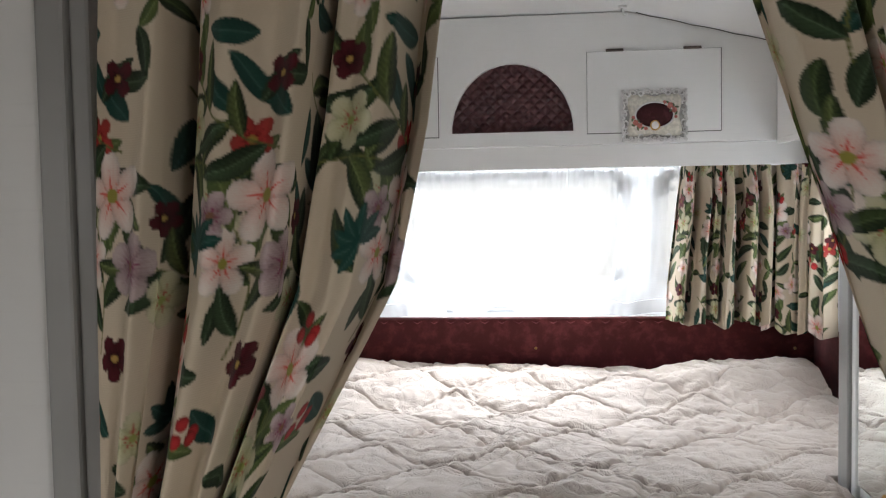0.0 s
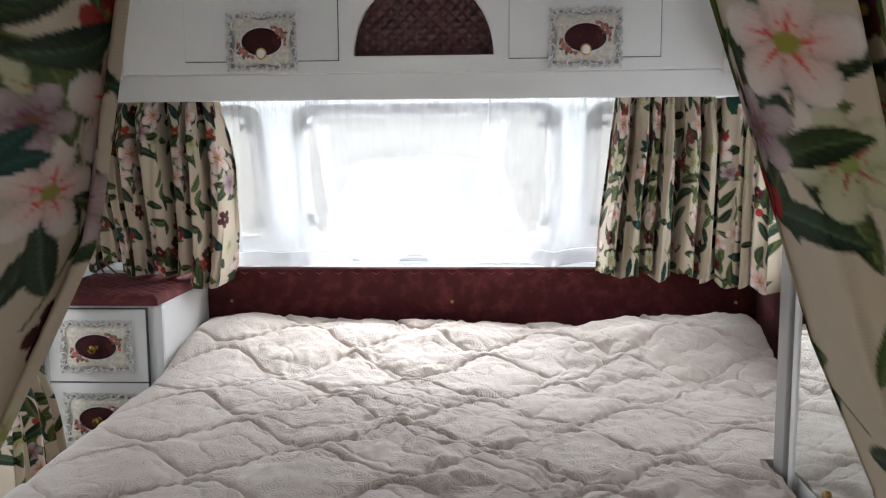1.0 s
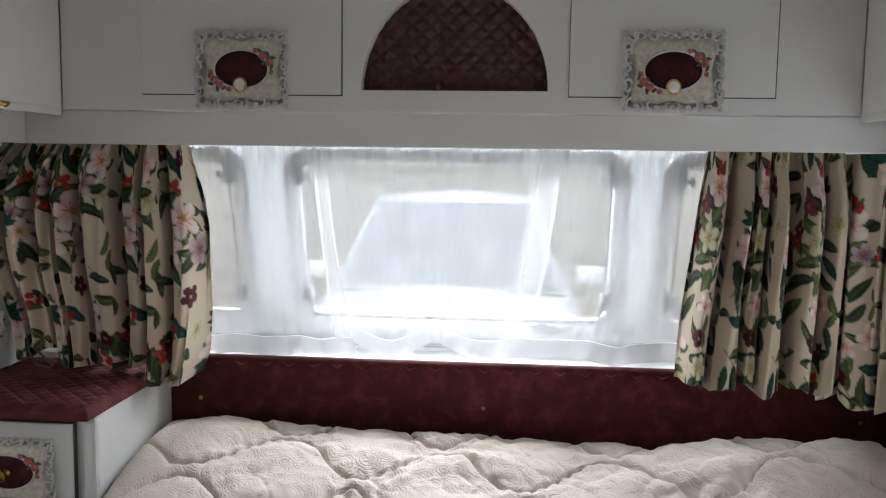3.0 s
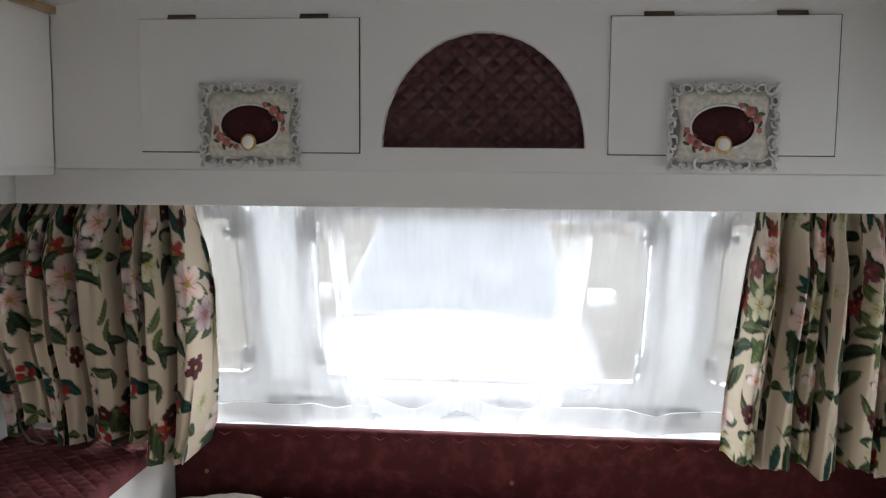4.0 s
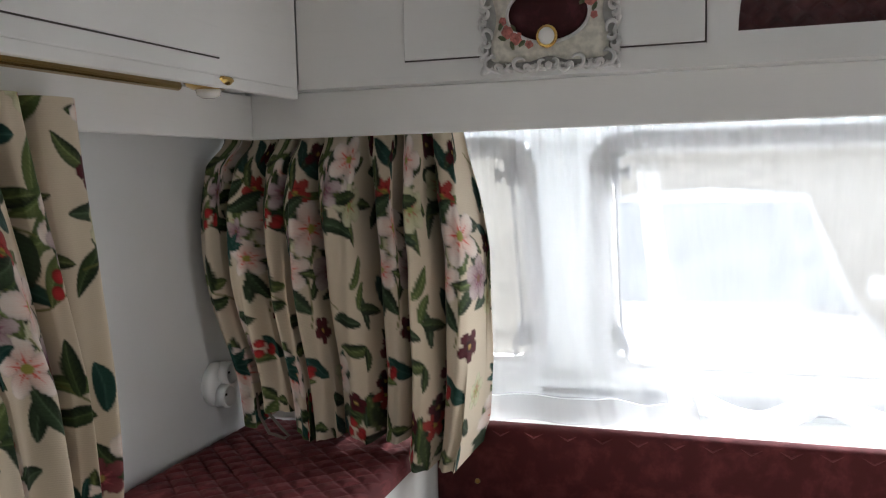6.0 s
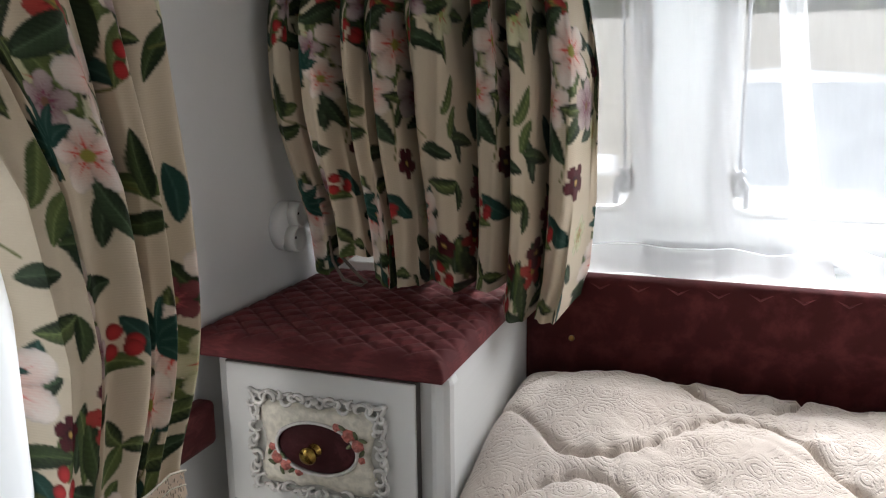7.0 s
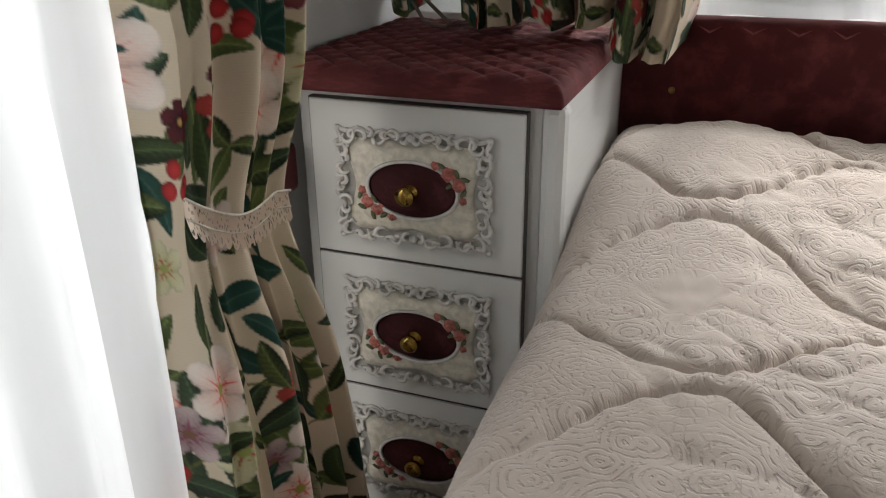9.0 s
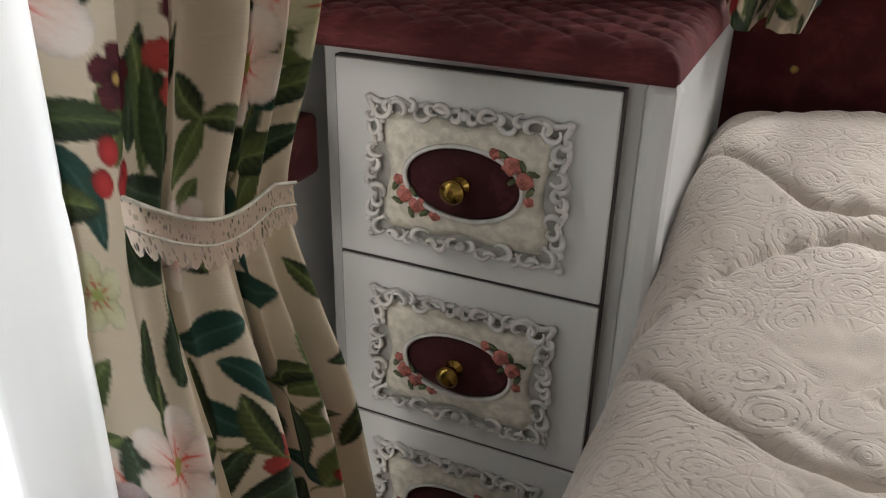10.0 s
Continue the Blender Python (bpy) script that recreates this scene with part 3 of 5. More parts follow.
# unseen board, added to stop light through the rear wall leaking round the lockers
structure("trim_9", leaning(boxes((XL + 0.002, XR - 0.002, -0.012, -0.004, 1.374, 1.868))), WALLPAPER, "unseen board added behind the rear lockers to block light", "trim")
structure("window_sill", boxes((-1.088, 1.038, 2.852, 3.006, 0.795, 0.813), bevel=0.003), PLASTIC, "white ledge under the rear windows", "window sill")
structure("trim_2", leaning(boxes((-0.55, 0.52, -0.012, -0.002, 0.838, 0.850), (-0.55, 0.52, -0.012, -0.002, 0.822, 0.831), bevel=0.002)), GREYPLASTIC, "grooved grey-white plastic rail below the windows", "trim")


def rounded_loop(x0, x1, z0, z1, r, y, n=6):
    pts = []
    for cx, cz, a0 in ((x1 - r, z1 - r, 0), (x0 + r, z1 - r, 90), (x0 + r, z0 + r, 180), (x1 - r, z0 + r, 270)):
        for k in range(n + 1):
            a = radians(a0 + 90 * k / n)
            pts.append((cx + r * math.cos(a), y, cz + r * math.sin(a)))
    return pts


def band(bm, outer, inner, y0, y1):
    n = len(outer)
    rows = []
    for loop, y in ((outer, y1), (outer, y0), (inner, y0), (inner, y1)):
        rows.append([bm.verts.new((p[0], y, p[2])) for p in loop])
    for a, b in zip(rows, rows[1:] + rows[:1]):
        for k in range(n):
            bm.faces.new((a[k], a[(k + 1) % n], b[(k + 1) % n], b[k]))
    return bm


def rear_window(index, x0, x1, z0, z1, latches):
    w = tagged(new("window_%d" % index), "rear caravan window with a grey rubber frame and clear acrylic pane", "window", "", "structure")
    bm = band(bmesh.new(), rounded_loop(x0 - 0.012, x1 + 0.012, z0 - 0.012, z1 + 0.012, 0.06, 0), rounded_loop(x0 + 0.016, x1 - 0.016, z0 + 0.016, z1 - 0.016, 0.04, 0), -0.014, 0.034)
    part("window_frame", leaning(bm), FRAMEGREY, w, "grey rubber frame with rounded corners")
    bm = band(bmesh.new(), rounded_loop(x0 + 0.017, x1 - 0.017, z0 + 0.017, z1 - 0.017, 0.04, 0), rounded_loop(x0 + 0.026, x1 - 0.026, z0 + 0.026, z1 - 0.026, 0.034, 0), -0.004, 0.02)
    part("inner_rim", leaning(bm), PLASTIC, w)
    bm = boxes((x0 + 0.015, x1 - 0.015, 0.012, 0.016, z0 + 0.015, z1 - 0.015))
    pane = part("pane", leaning(bm), PANE, w, "clear acrylic pane")
    pane.visible_shadow = False
    for lx, side in latches:
        bm = boxes((lx - 0.007, lx + 0.007, -0.03, -0.004, z1 - 0.075, z1 - 0.028), (lx, lx + side * 0.024, -0.028, -0.012, z1 - 0.062, z1 - 0.050), (lx + side * 0.018, lx + side * 0.026, -0.03, -0.010, z1 - 0.068, z1 - 0.044), bevel=0.002)
        part("window_hinge", leaning(bm), GREYPLASTIC, w, "small grey plastic stay catch")
        bm = boxes((lx - 0.009, lx + 0.009, -0.028, -0.004, z0 + 0.055, z0 + 0.10), bevel=0.003)
        tube(bm, [(lx, -0.026, z0 + 0.09), (lx + side * 0.006, -0.036, z0 + 0.085), (lx + side * 0.012, -0.04, z0 + 0.07), (lx + side * 0.012, -0.042, z0 + 0.038)], 0.0045)
        part("window_handle", leaning(bm), GREYPLASTIC, w, "hooked grey plastic window handle")
        bm = bmesh.new()
        tube(bm, [(lx, -0.012, z0 + 0.10), (lx, -0.012, z1 - 0.075)], 0.003)
        part("stay_rod", leaning(bm), GREYPLASTIC, w)
    return w


rear_window(1, *REAR[0], [(-0.578, -1)])
rear_window(2, *REAR[1], [(-0.392, 1), (0.364, -1)])
rear_window(3, *REAR[2], [(0.532, 1)])
w2 = bpy.data.objects["window_2"]
part("bottom_catch", leaning(boxes((0.185, 0.245, -0.034, -0.004, 0.875, 0.90), (0.20, 0.225, -0.045, -0.03, 0.88, 0.915), bevel=0.003)), GREYPLASTIC, w2, "grey plastic catch at the foot of the pane")


def side_window(index, x, inward, y0, y1, z0, z1):
    w = tagged(new("window_%d" % index), "caravan side window with grey frame, behind its curtains", "window", "", "structure")
    bm = boxes((x - 0.01, x + 0.01, y0, y0 + 0.03, z0, z1), (x - 0.01, x + 0.01, y1 - 0.03, y1, z0, z1), (x - 0.01, x + 0.01, y0 + 0.03, y1 - 0.03, z0, z0 + 0.03), (x - 0.01, x + 0.01, y0 + 0.03, y1 - 0.03, z1 - 0.03, z1))
    part("window_frame", bm, FRAMEGREY, w)
    pane = part("pane", boxes((x - 0.002, x + 0.002, y0 + 0.03, y1 - 0.03, z0 + 0.03, z1 - 0.03)), PANE, w)
    pane.visible_shadow = False


side_window(4, XL - 0.018, 1, *LWIN)
side_window(5, XR + 0.018, -1, *RWIN)

# the partition with its doorway
structure("wall_partition", boxes((XL, -0.478, 0.815, 0.845, 0, 1.66), (0.60, XR, 0.815, 0.845, 0, 1.66), (-0.478, 0.60, 0.815, 0.845, 1.60, 1.82)), WHITE, "white partition wall with a curtained doorway", "wall")
structure("trim_3", boxes((-0.506, -0.470, 0.797, 0.863, 0, 1.60), (-0.4695, -0.444, 0.806, 0.854, 0, 1.60), bevel=0.005), GREYTRIM, "grey-white rounded moulding along the doorway edge", "trim")
structure("trim_4", boxes((0.578, 0.605, 0.800, 0.860, 0, 1.60), bevel=0.005), GREYTRIM, "grey-white moulding along the doorway edge", "trim")

# ---- overhead lockers ----
rear_locker = thing("overhead_locker", "white overhead locker with arched quilted niche above the rear window", "cabinet", (0, 2.65, 1.415))
TOP = 1.836


def arch_panel():
    bm = bmesh.new()
    n = 36
    arch = [(-0.2 * math.cos(math.pi * k / n), 0.225 * math.sin(math.pi * k / n) + 0.045) for k in range(n + 1)]
    x0, x1, top, y0, y1 = -0.874, 0.838, TOP - 1.415, 0.0, 0.030

    def quad(*p):
        bm.faces.new([bm.verts.new((a, y0, b)) for a, b in p])

    quad((x0, 0.0), (-0.2, 0.0), (-0.2, 0.045), (x0, 0.045))
    quad((-0.2, 0.0), (0.2, 0.0), (0.2, 0.045), (-0.2, 0.045))
    quad((0.2, 0.0), (x1, 0.0), (x1, 0.045), (0.2, 0.045))
    quad((x0, 0.045), (-0.2, 0.045), (-0.2, top), (-0.38, top), (x0, top - 0.10))
    quad((0.2, 0.045), (x1, 0.045), (x1, top - 0.10), (0.37, top), (0.2, top))
    for (ax, az), (bx, bz) in zip(arch, arch[1:]):
        quad((ax, az), (bx, bz), (bx, top), (ax, top))
    bmesh.ops.remove_doubles(bm, verts=bm.verts[:], dist=1e-5)
    geo = bmesh.ops.extrude_face_region(bm, geom=bm.faces[:])
    bmesh.ops.translate(bm, verts=[e for e in geo["geom"] if isinstance(e, bmesh.types.BMVert)], vec=(0, y1, 0))
    return bm


part("front_panel", arch_panel(), WHITE, rear_locker, "hand-painted white front board with an arched cut-out")
part("bottom_panel", boxes((-0.98, 0.93, 0.031, 0.24, 0.0, 0.012)), WHITE, rear_locker)

# quilted panel in the arch: diamonds stand out from stitched grooves
nx, nz = 121, 73
gx, gz = np.meshgrid(np.linspace(-0.206, 0.206, nx), np.linspace(0.040, 0.276, nz))


def quilt(a, b, pitch):
    s, t = (a + b) / pitch, (a - b) / pitch
    ds, dt = np.abs(s - np.round(s)), np.abs(t - np.round(t))
    return np.minimum(1, np.minimum(ds, dt) / 0.28) ** 0.6


P = np.stack([gx, 0.0360 - 0.0115 * quilt(gx, gz * 1.08, 0.037), gz], -1)
vs, fs, uvs = lattice(P, np.stack([gx, gz], -1))
finish("quilted_panel", mesh_of("quilted_panel", vs, fs, uvs), LEATHER, rear_locker, "dark maroon diamond-quilted panel", True)


def locker_door(parent, x0, x1, z0, z1):
    """A flush door in the front board, its dark gap, and two hinges along the top."""
    d = part("door", boxes((x0 + 0.0015, x1 - 0.0015, -0.005, -0.0005, z0 + 0.0015, z1 - 0.0015), bevel=0.0012), WHITE, parent, "flat white locker door")
    part("door_gap", boxes((x0 + 0.0006, x1 + 0.0009, -0.0018, -0.0003, z0 - 0.0008, z1 - 0.0004)), DARKGAP, d, "dark gap round the door")
    for hx in (x0 + 0.09, x1 - 0.09):
        bm = boxes((hx - 0.028, hx + 0.028, -0.006, -0.0004, z1 + 0.001, z1 + 0.007), bevel=0.001)
        tube(bm, [(hx - 0.028, -0.006, z1), (hx + 0.028, -0.006, z1)], 0.0025)
        part("hinge", bm, BROWN, d, "brown hinge")
    return d


doorL = locker_door(rear_locker, -0.689, -0.242, 0.033, 0.297)
doorR = locker_door(rear_locker, 0.242, 0.667, 0.033, 0.297)

# pelmet under the lockers
structure("trim_5", boxes((-0.984, 0.936, 2.683, 2.698, 1.339, 1.4135), bevel=0.002), WHITE, "white painted pelmet board above the rear window", "pelmet")
structure("trim_6", boxes((-0.999, -0.984, 0.86, 2.698, 1.339, 1.4135), bevel=0.002), WHITE, "white painted pelmet board along the side", "pelmet")
structure("trim_7", boxes((0.936, 0.951, 0.86, 2.698, 1.339, 1.4135), bevel=0.002), WHITE, "white painted pelmet board along the side", "pelmet")


def side_locker(x_face, x_wall, y0, y1, label):
    s = 1 if x_face < 0 else -1
    t = thing("overhead_locker", label, "cabinet", (x_face, y0, 1.416), "side lockers")
    part("body", boxes((min(0, x_wall - x_face), max(0, x_wall - x_face), 0, y1 - y0, 0, 0.335), bevel=0.002), WHITE, t)
    part("lip", boxes((-0.012 * s, 0.0002 * s, 0, y1 - y0, -0.016, 0.0005), bevel=0.002), WHITE, t, "board edge hanging below the locker")
    return t, s


left_locker, _ = side_locker(-0.875, -1.088, 0.86, 2.648, "white painted overhead locker along the side, with brass rail")
right_locker, _ = side_locker(0.839, 1.038, 1.80, 2.648, "white painted overhead locker beside the wardrobe, with brass rail")


def side_door(parent, s, y0, y1):
    z0, z1 = 0.024, 0.262
    d = part("door", boxes((0.0005 * s, 0.0045 * s, y0, y1, z0, z1), bevel=0.001), WHITE, parent, "flat white locker door")
    part("door_gap", boxes((0.0002 * s, 0.0016 * s, y0 - 0.002, y1 + 0.002, z0 - 0.002, z1 + 0.001)), DARKGAP, d)
    return d


side_door(left_locker, 1, 1.06, 1.56)
side_door(left_locker, 1, 0.30, 0.85)
rd = side_door(right_locker, -1, 0.14, 0.572)
for t, s, y0, y1 in ((left_locker, 1, 0.0, 1.56), (right_locker, -1, 0.0, 0.49)):
    bm = bmesh.new()
    tube(bm, [(-0.080 * s, y0, -0.0085), (-0.080 * s, y1 + 0.02, -0.0085)], 0.0068, 8)
    part("rail", bm, BRASS, t, "polished brass tube", True)


def spot(x, y, z):
    t = thing("spotlight", "small round brass and glass spotlight under the locker, unlit", "lamp", (x, y, z), "locker spotlights")
    bm = lathe(bmesh.new(), [(0.034, 0.0), (0.036, -0.004), (0.030, -0.012), (0.022, -0.016)])
    part("brass_rim", bm, BRASS, t, "brass rim", True)
    bm = lathe(bmesh.new(), [(0.018, -0.0165), (0.016, -0.024), (0.009, -0.028)])
    part("lens", bm, PORCELAIN, t, "frosted glass lens", True)


spot(-0.905, 2.44, 1.4155)
spot(0.872, 2.31, 1.4155)

bm = bmesh.new()
tube(bm, [(0.40 + 0.0435 * k, 2.6445, 1.8385 - 0.25 * (0.03 + 0.0435 * k) - 0.0025 * (k % 3 == 1)) for k in range(11)], 0.0014, 5)
structure("trim_8", bm, DARKGAP, "thin dark uneven joint between ceiling and locker", "trim")

hook_c = thing("ceiling_hook", "small white plastic hook under the ceiling", "hook", (0.35, 2.58, 1.838))
bm = boxes((-0.012, 0.012, -0.012, 0.012, -0.006, 0.0), bevel=0.002)
tube(bm, [(0, 0, -0.004), (0, 0, -0.018), (0.006, 0, -0.028), (0.014, 0, -0.026), (0.016, 0, -0.018)], 0.0025)
part("hook_body", bm, PLASTIC, hook_c, "", True)

# ---- carved plaques ----
PW, PH = 0.2, 0.152


def scroll(bm, x, z, turn, size, flip, y=-0.006, r=0.0023):
    """A curling acanthus stroke."""
    pts, tp = [], []
    n = 16
    for k in range(n):
        a = k / (n - 1)
        ang = turn + flip * (a * 4.6)
        rad = size * (1 - 0.72 * a)
        pts.append((x + rad * math.cos(ang), y - 0.003 * math.sin(a * 3.1), z + rad * math.sin(ang)))
        tp.append(0.55 + 0.75 * math.sin(math.pi * min(1, a * 1.15)))
    tube(bm, pts, r, 5, taper=tp)


def plaque_meshes():
    made = {}
    w, h = PW / 2, PH / 2
    # pierced scroll border, mirrored in the four quarters
    bm = bmesh.new()
    for sx in (1, -1):
        for sz in (1, -1):
            f = sx * sz
            for x, z, turn, size in ((0.020, 0.066, 0.2, 0.010), (0.042, 0.064, 2.6, 0.011), (0.062, 0.063, 0.4, 0.010), (0.082, 0.062, 2.2, 0.012), (0.089, 0.042, 1.2, 0.010), (0.088, 0.022, 3.8, 0.010), (0.090, 0.004, 1.5, 0.008), (0.031, 0.069, 4.0, 0.007), (0.052, 0.068, 1.4, 0.007), (0.072, 0.067, 4.2, 0.008), (0.092, 0.055, 3.0, 0.007), (0.085, 0.033, 0.5, 0.007), (0.093, 0.013, 2.6, 0.006), (0.009, 0.064, 2.2, 0.006)):
                scroll(bm, sx * x, sz * z, turn if sx > 0 else math.pi - turn, size, f)
            edge = []
            for k in range(15):
                a = k / 14
                edge.append((sx * (0.004 + 0.090 * a), -0.004, sz * (0.0705 - 0.006 * math.sin(a * 9.0) ** 2 + 0.003 * a)))
            tube(bm, edge, 0.0030, 5)
            edge = []
            for k in range(12):
                a = k / 11
                edge.append((sx * (0.0955 - 0.006 * math.sin(a * 7.5) ** 2), -0.004, sz * (0.072 - 0.070 * a)))
            tube(bm, edge, 0.0030, 5)
            bmesh.ops.create_icosphere(bm, subdivisions=1, radius=0.0045, matrix=Matrix.Translation((sx * 0.094, -0.005, sz * 0.071)))
            bmesh.ops.create_icosphere(bm, subdivisions=1, radius=0.0035, matrix=Matrix.Translation((sx * 0.080, -0.006, sz * 0.050)))
    bmesh.ops.create_icosphere(bm, subdivisions=1, radius=0.006, matrix=Matrix.Translation((0, -0.006, 0.066)))
    bmesh.ops.create_icosphere(bm, subdivisions=1, radius=0.006, matrix=Matrix.Translation((0, -0.006, -0.066)))
    made["border"] = bm
    # added plate behind the piercing, its darker colour painting in the shade there
    bm = bmesh.new()
    pts = []
    for k in range(72):
        a = 2 * math.pi * k / 72
        q = 1.0 / max(abs(math.cos(a)) / 0.0945, abs(math.sin(a)) / 0.0705) * (1 - 0.035 * math.sin(9 * a) ** 2)
        pts.append((q * math.cos(a), q * math.sin(a)))
    lo, hi = [[bm.verts.new((x, y, z)) for x, z in pts] for y in (-0.0003, -0.0022)]
    bm.faces.new(hi)
    bm.faces.new(lo[::-1])
    for k in range(72):
        bm.faces.new((lo[k], lo[(k + 1) % 72], hi[(k + 1) % 72], hi[k]))
    made["ground"] = bm
    # cream cartouche with scooped sides round the oval
    bm = bmesh.new()
    n = 64
    outer, inner = [], []
    for k in range(n):
        a = 2 * math.pi * k / n
        ca, sa = math.cos(a), math.sin(a)
        q = 1.0 / max(abs(ca) / 0.082, abs(sa) / 0.060)
        scoop = 1.0 - 0.10 * math.cos(4 * a) * (1 if abs(math.cos(2 * a)) > 0 else 0)
        outer.append((q * ca * min(1, scoop), q * sa * min(1, scoop)))
        inner.append((0.056 * ca, 0.036 * sa))
    rows = []
    for t, y in ((0.0, -0.0005), (0.02, -0.004), (0.35, -0.0075), (0.8, -0.0085), (1.0, -0.006)):
        rows.append([bm.verts.new((o[0] + (i[0] - o[0]) * t, y, o[1] + (i[1] - o[1]) * t)) for o, i in zip(outer, inner)])
    for a, b in zip(rows, rows[1:]):
        for k in range(n):
            bm.faces.new((a[k], a[(k + 1) % n], b[(k + 1) % n], b[k]))
    made["cartouche"] = bm
    bm = bmesh.new()
    tube(bm, [(0.057 * math.cos(2 * math.pi * k / 40), -0.0085, 0.037 * math.sin(2 * math.pi * k / 40)) for k in range(40)], 0.0024, 6, True)
    made["rim"] = bm
    bm = bmesh.new()
    rows = [[bm.verts.new((0.056 * f * math.cos(2 * math.pi * k / 40), y, 0.036 * f * math.sin(2 * math.pi * k / 40))) for k in range(40)] for f, y in ((1.0, -0.0035), (0.9, -0.0062), (0.5, -0.0075))]
    for a, b in zip(rows, rows[1:]):
        for k in range(40):
            bm.faces.new((a[k], a[(k + 1) % 40], b[(k + 1) % 40], b[k]))
    bm.faces.new(rows[-1])
    made["oval"] = bm

    def rose(x, z, r):
        """One moulded blossom: petals wind outwards in a spiral."""
        bm = bmesh.new()
        seg, rows = 18, []
        for i, t in enumerate((0.12, 0.3, 0.42, 0.55, 0.7, 0.85, 1.0)):
            row = []
            for k in range(seg):
                a = 2 * math.pi * k / seg
                wave = math.sin(3 * a + 9 * t)
                rad = r * t * (1 + 0.10 * math.sin(5 * a + 4 * t))
                row.append(bm.verts.new((x + rad * math.cos(a), -0.0085 - r * (0.75 * (1 - t * t) + 0.16 * wave * (t < 0.95)), z + rad * math.sin(a))))
            rows.append(row)
        for a_, b_ in zip(rows, rows[1:]):
            for k in range(seg):
                bm.faces.new((a_[k], a_[(k + 1) % seg], b_[(k + 1) % seg], b_[k]))
        bm.faces.new(rows[0])
        return bm

    made["roses"] = [rose(x, z, r) for x, z, r in ((0.046, 0.026, 0.0095), (0.058, 0.014, 0.009), (0.030, 0.035, 0.006), (-0.056, -0.020, 0.009), (-0.044, -0.029, 0.0085), (-0.063, -0.006, 0.0055), (-0.026, -0.037, 0.006), (0.063, -0.006, 0.005))]
    bm = bmesh.new()
    for x, z, a in ((0.038, 0.036, 0.5), (0.056, 0.028, 1.2), (0.066, 0.022, 0.2), (0.064, 0.004, -1.0), (0.048, 0.012, 2.5), (-0.066, -0.012, 2.0), (-0.064, -0.028, 3.6), (-0.050, -0.038, 4.4), (-0.036, -0.036, 5.6), (-0.048, -0.016, 1.0)):
        m = Matrix.Translation((x, -0.0095, z)) @ Matrix.Rotation(a, 4, "Y") @ Matrix.Diagonal((0.0072, 0.0018, 0.0032, 1))
        bmesh.ops.create_icosphere(bm, subdivisions=1, radius=1.0, matrix=m)
    made["leaves"] = bm
    return made


def plaque(parent, m, porcelain):
    """A carved plaque fixed to a door or drawer front; its knob is brass or porcelain."""
    p = plaque_meshes()
    border = part("carved_plaque", p["border"], CARVED, parent, "white carved plaque of pierced scrolls with roses", True)
    border.matrix_basis = m
    part("ground", p["ground"], PLAQUEBACK, border, "added grey plate, shade behind the scrolls painted in")
    part("cartouche", p["cartouche"], CREAMRELIEF, border, "cream embossed cartouche", True)
    part("oval_rim", p["rim"], CARVED, border, "", True)
    part("oval_panel", p["oval"], DARKOVAL, border, "dark maroon velvet oval", True)
    for r in p["roses"]:
        part("rose", r, ROSE, border, "small pink painted rose", True)
    part("rose_leaves", p["leaves"], ROSELEAF, border, "", True)
    k = Matrix.Rotation(radians(90), 4, "X")
    if porcelain:
        bm = lathe(bmesh.new(), [(0.006, 0.005), (0.006, 0.012), (0.0145, 0.0135), (0.015, 0.018), (0.0125, 0.019)], 20, Matrix.Translation((0, 0, -0.030)) @ k)
        knob = part("knob", bm, BRASS, border, "brass knob with white porcelain face", True)
        part("knob_face", lathe(bmesh.new(), [(0.0112, 0.0192), (0.0108, 0.0212), (0.006, 0.0228)], 20, Matrix.Translation((0, 0, -0.030)) @ k), PORCELAIN, border, "white porcelain knob face", True)
    else:
        bm = lathe(bmesh.new(), [(0.010, 0.006), (0.0095, 0.009), (0.0045, 0.012), (0.0045, 0.018), (0.0105, 0.022), (0.0125, 0.027), (0.010, 0.031), (0.004, 0.033)], 18, Matrix.Translation((-0.002, 0, -0.002)) @ k)
        part("knob", bm, KNOBBRASS, border, "turned brass knob", True)
    return border


plaque(doorL, pose(-0.461, -0.006, 0.087) @ Matrix.Diagonal((1.06, 1.0, 1.12, 1)), True)
plaque(doorR, pose(0.456, -0.006, 0.087) @ Matrix.Diagonal((1.06, 1.0, 1.12, 1)), True)
plaque(rd, pose(-0.006, 0.30, 0.07, 0, 0, -90), True)

# ---- chest of drawers ----
chest = thing("chest_of_drawers", "narrow white chest of drawers with carved rose plaques, beside the bed", "chest", (-1.059, 2.450, 0))
part("body", boxes((0, 0.345, 0.004, 0.402, 0, 0.778), bevel=0.003), WHITE2, chest)
part("corner_post", boxes((0.318, 0.349, -0.004, 0.03, 0, 0.774), bevel=0.010), WHITE2, chest, "rounded white corner moulding")
for z0, z1 in ((0.560, 0.764), (0.358, 0.556), (0.156, 0.354)):
    d = part("drawer", boxes((0.024, 0.304, -0.014, 0.0035, z0, z1), bevel=0.0015), WHITE2, chest, "glossy white drawer front")
    part("edge_band", boxes((0.0225, 0.3055, -0.011, 0.0005, z0 - 0.0015, z1 + 0.0015)), DARKGAP, d, "dark worn board edge")
    plaque(d, pose(0.164, -0.0142, (z0 + z1) / 2 - 0.002) @ Matrix.Diagonal((1.06, 1.0, 1.0, 1)), False)

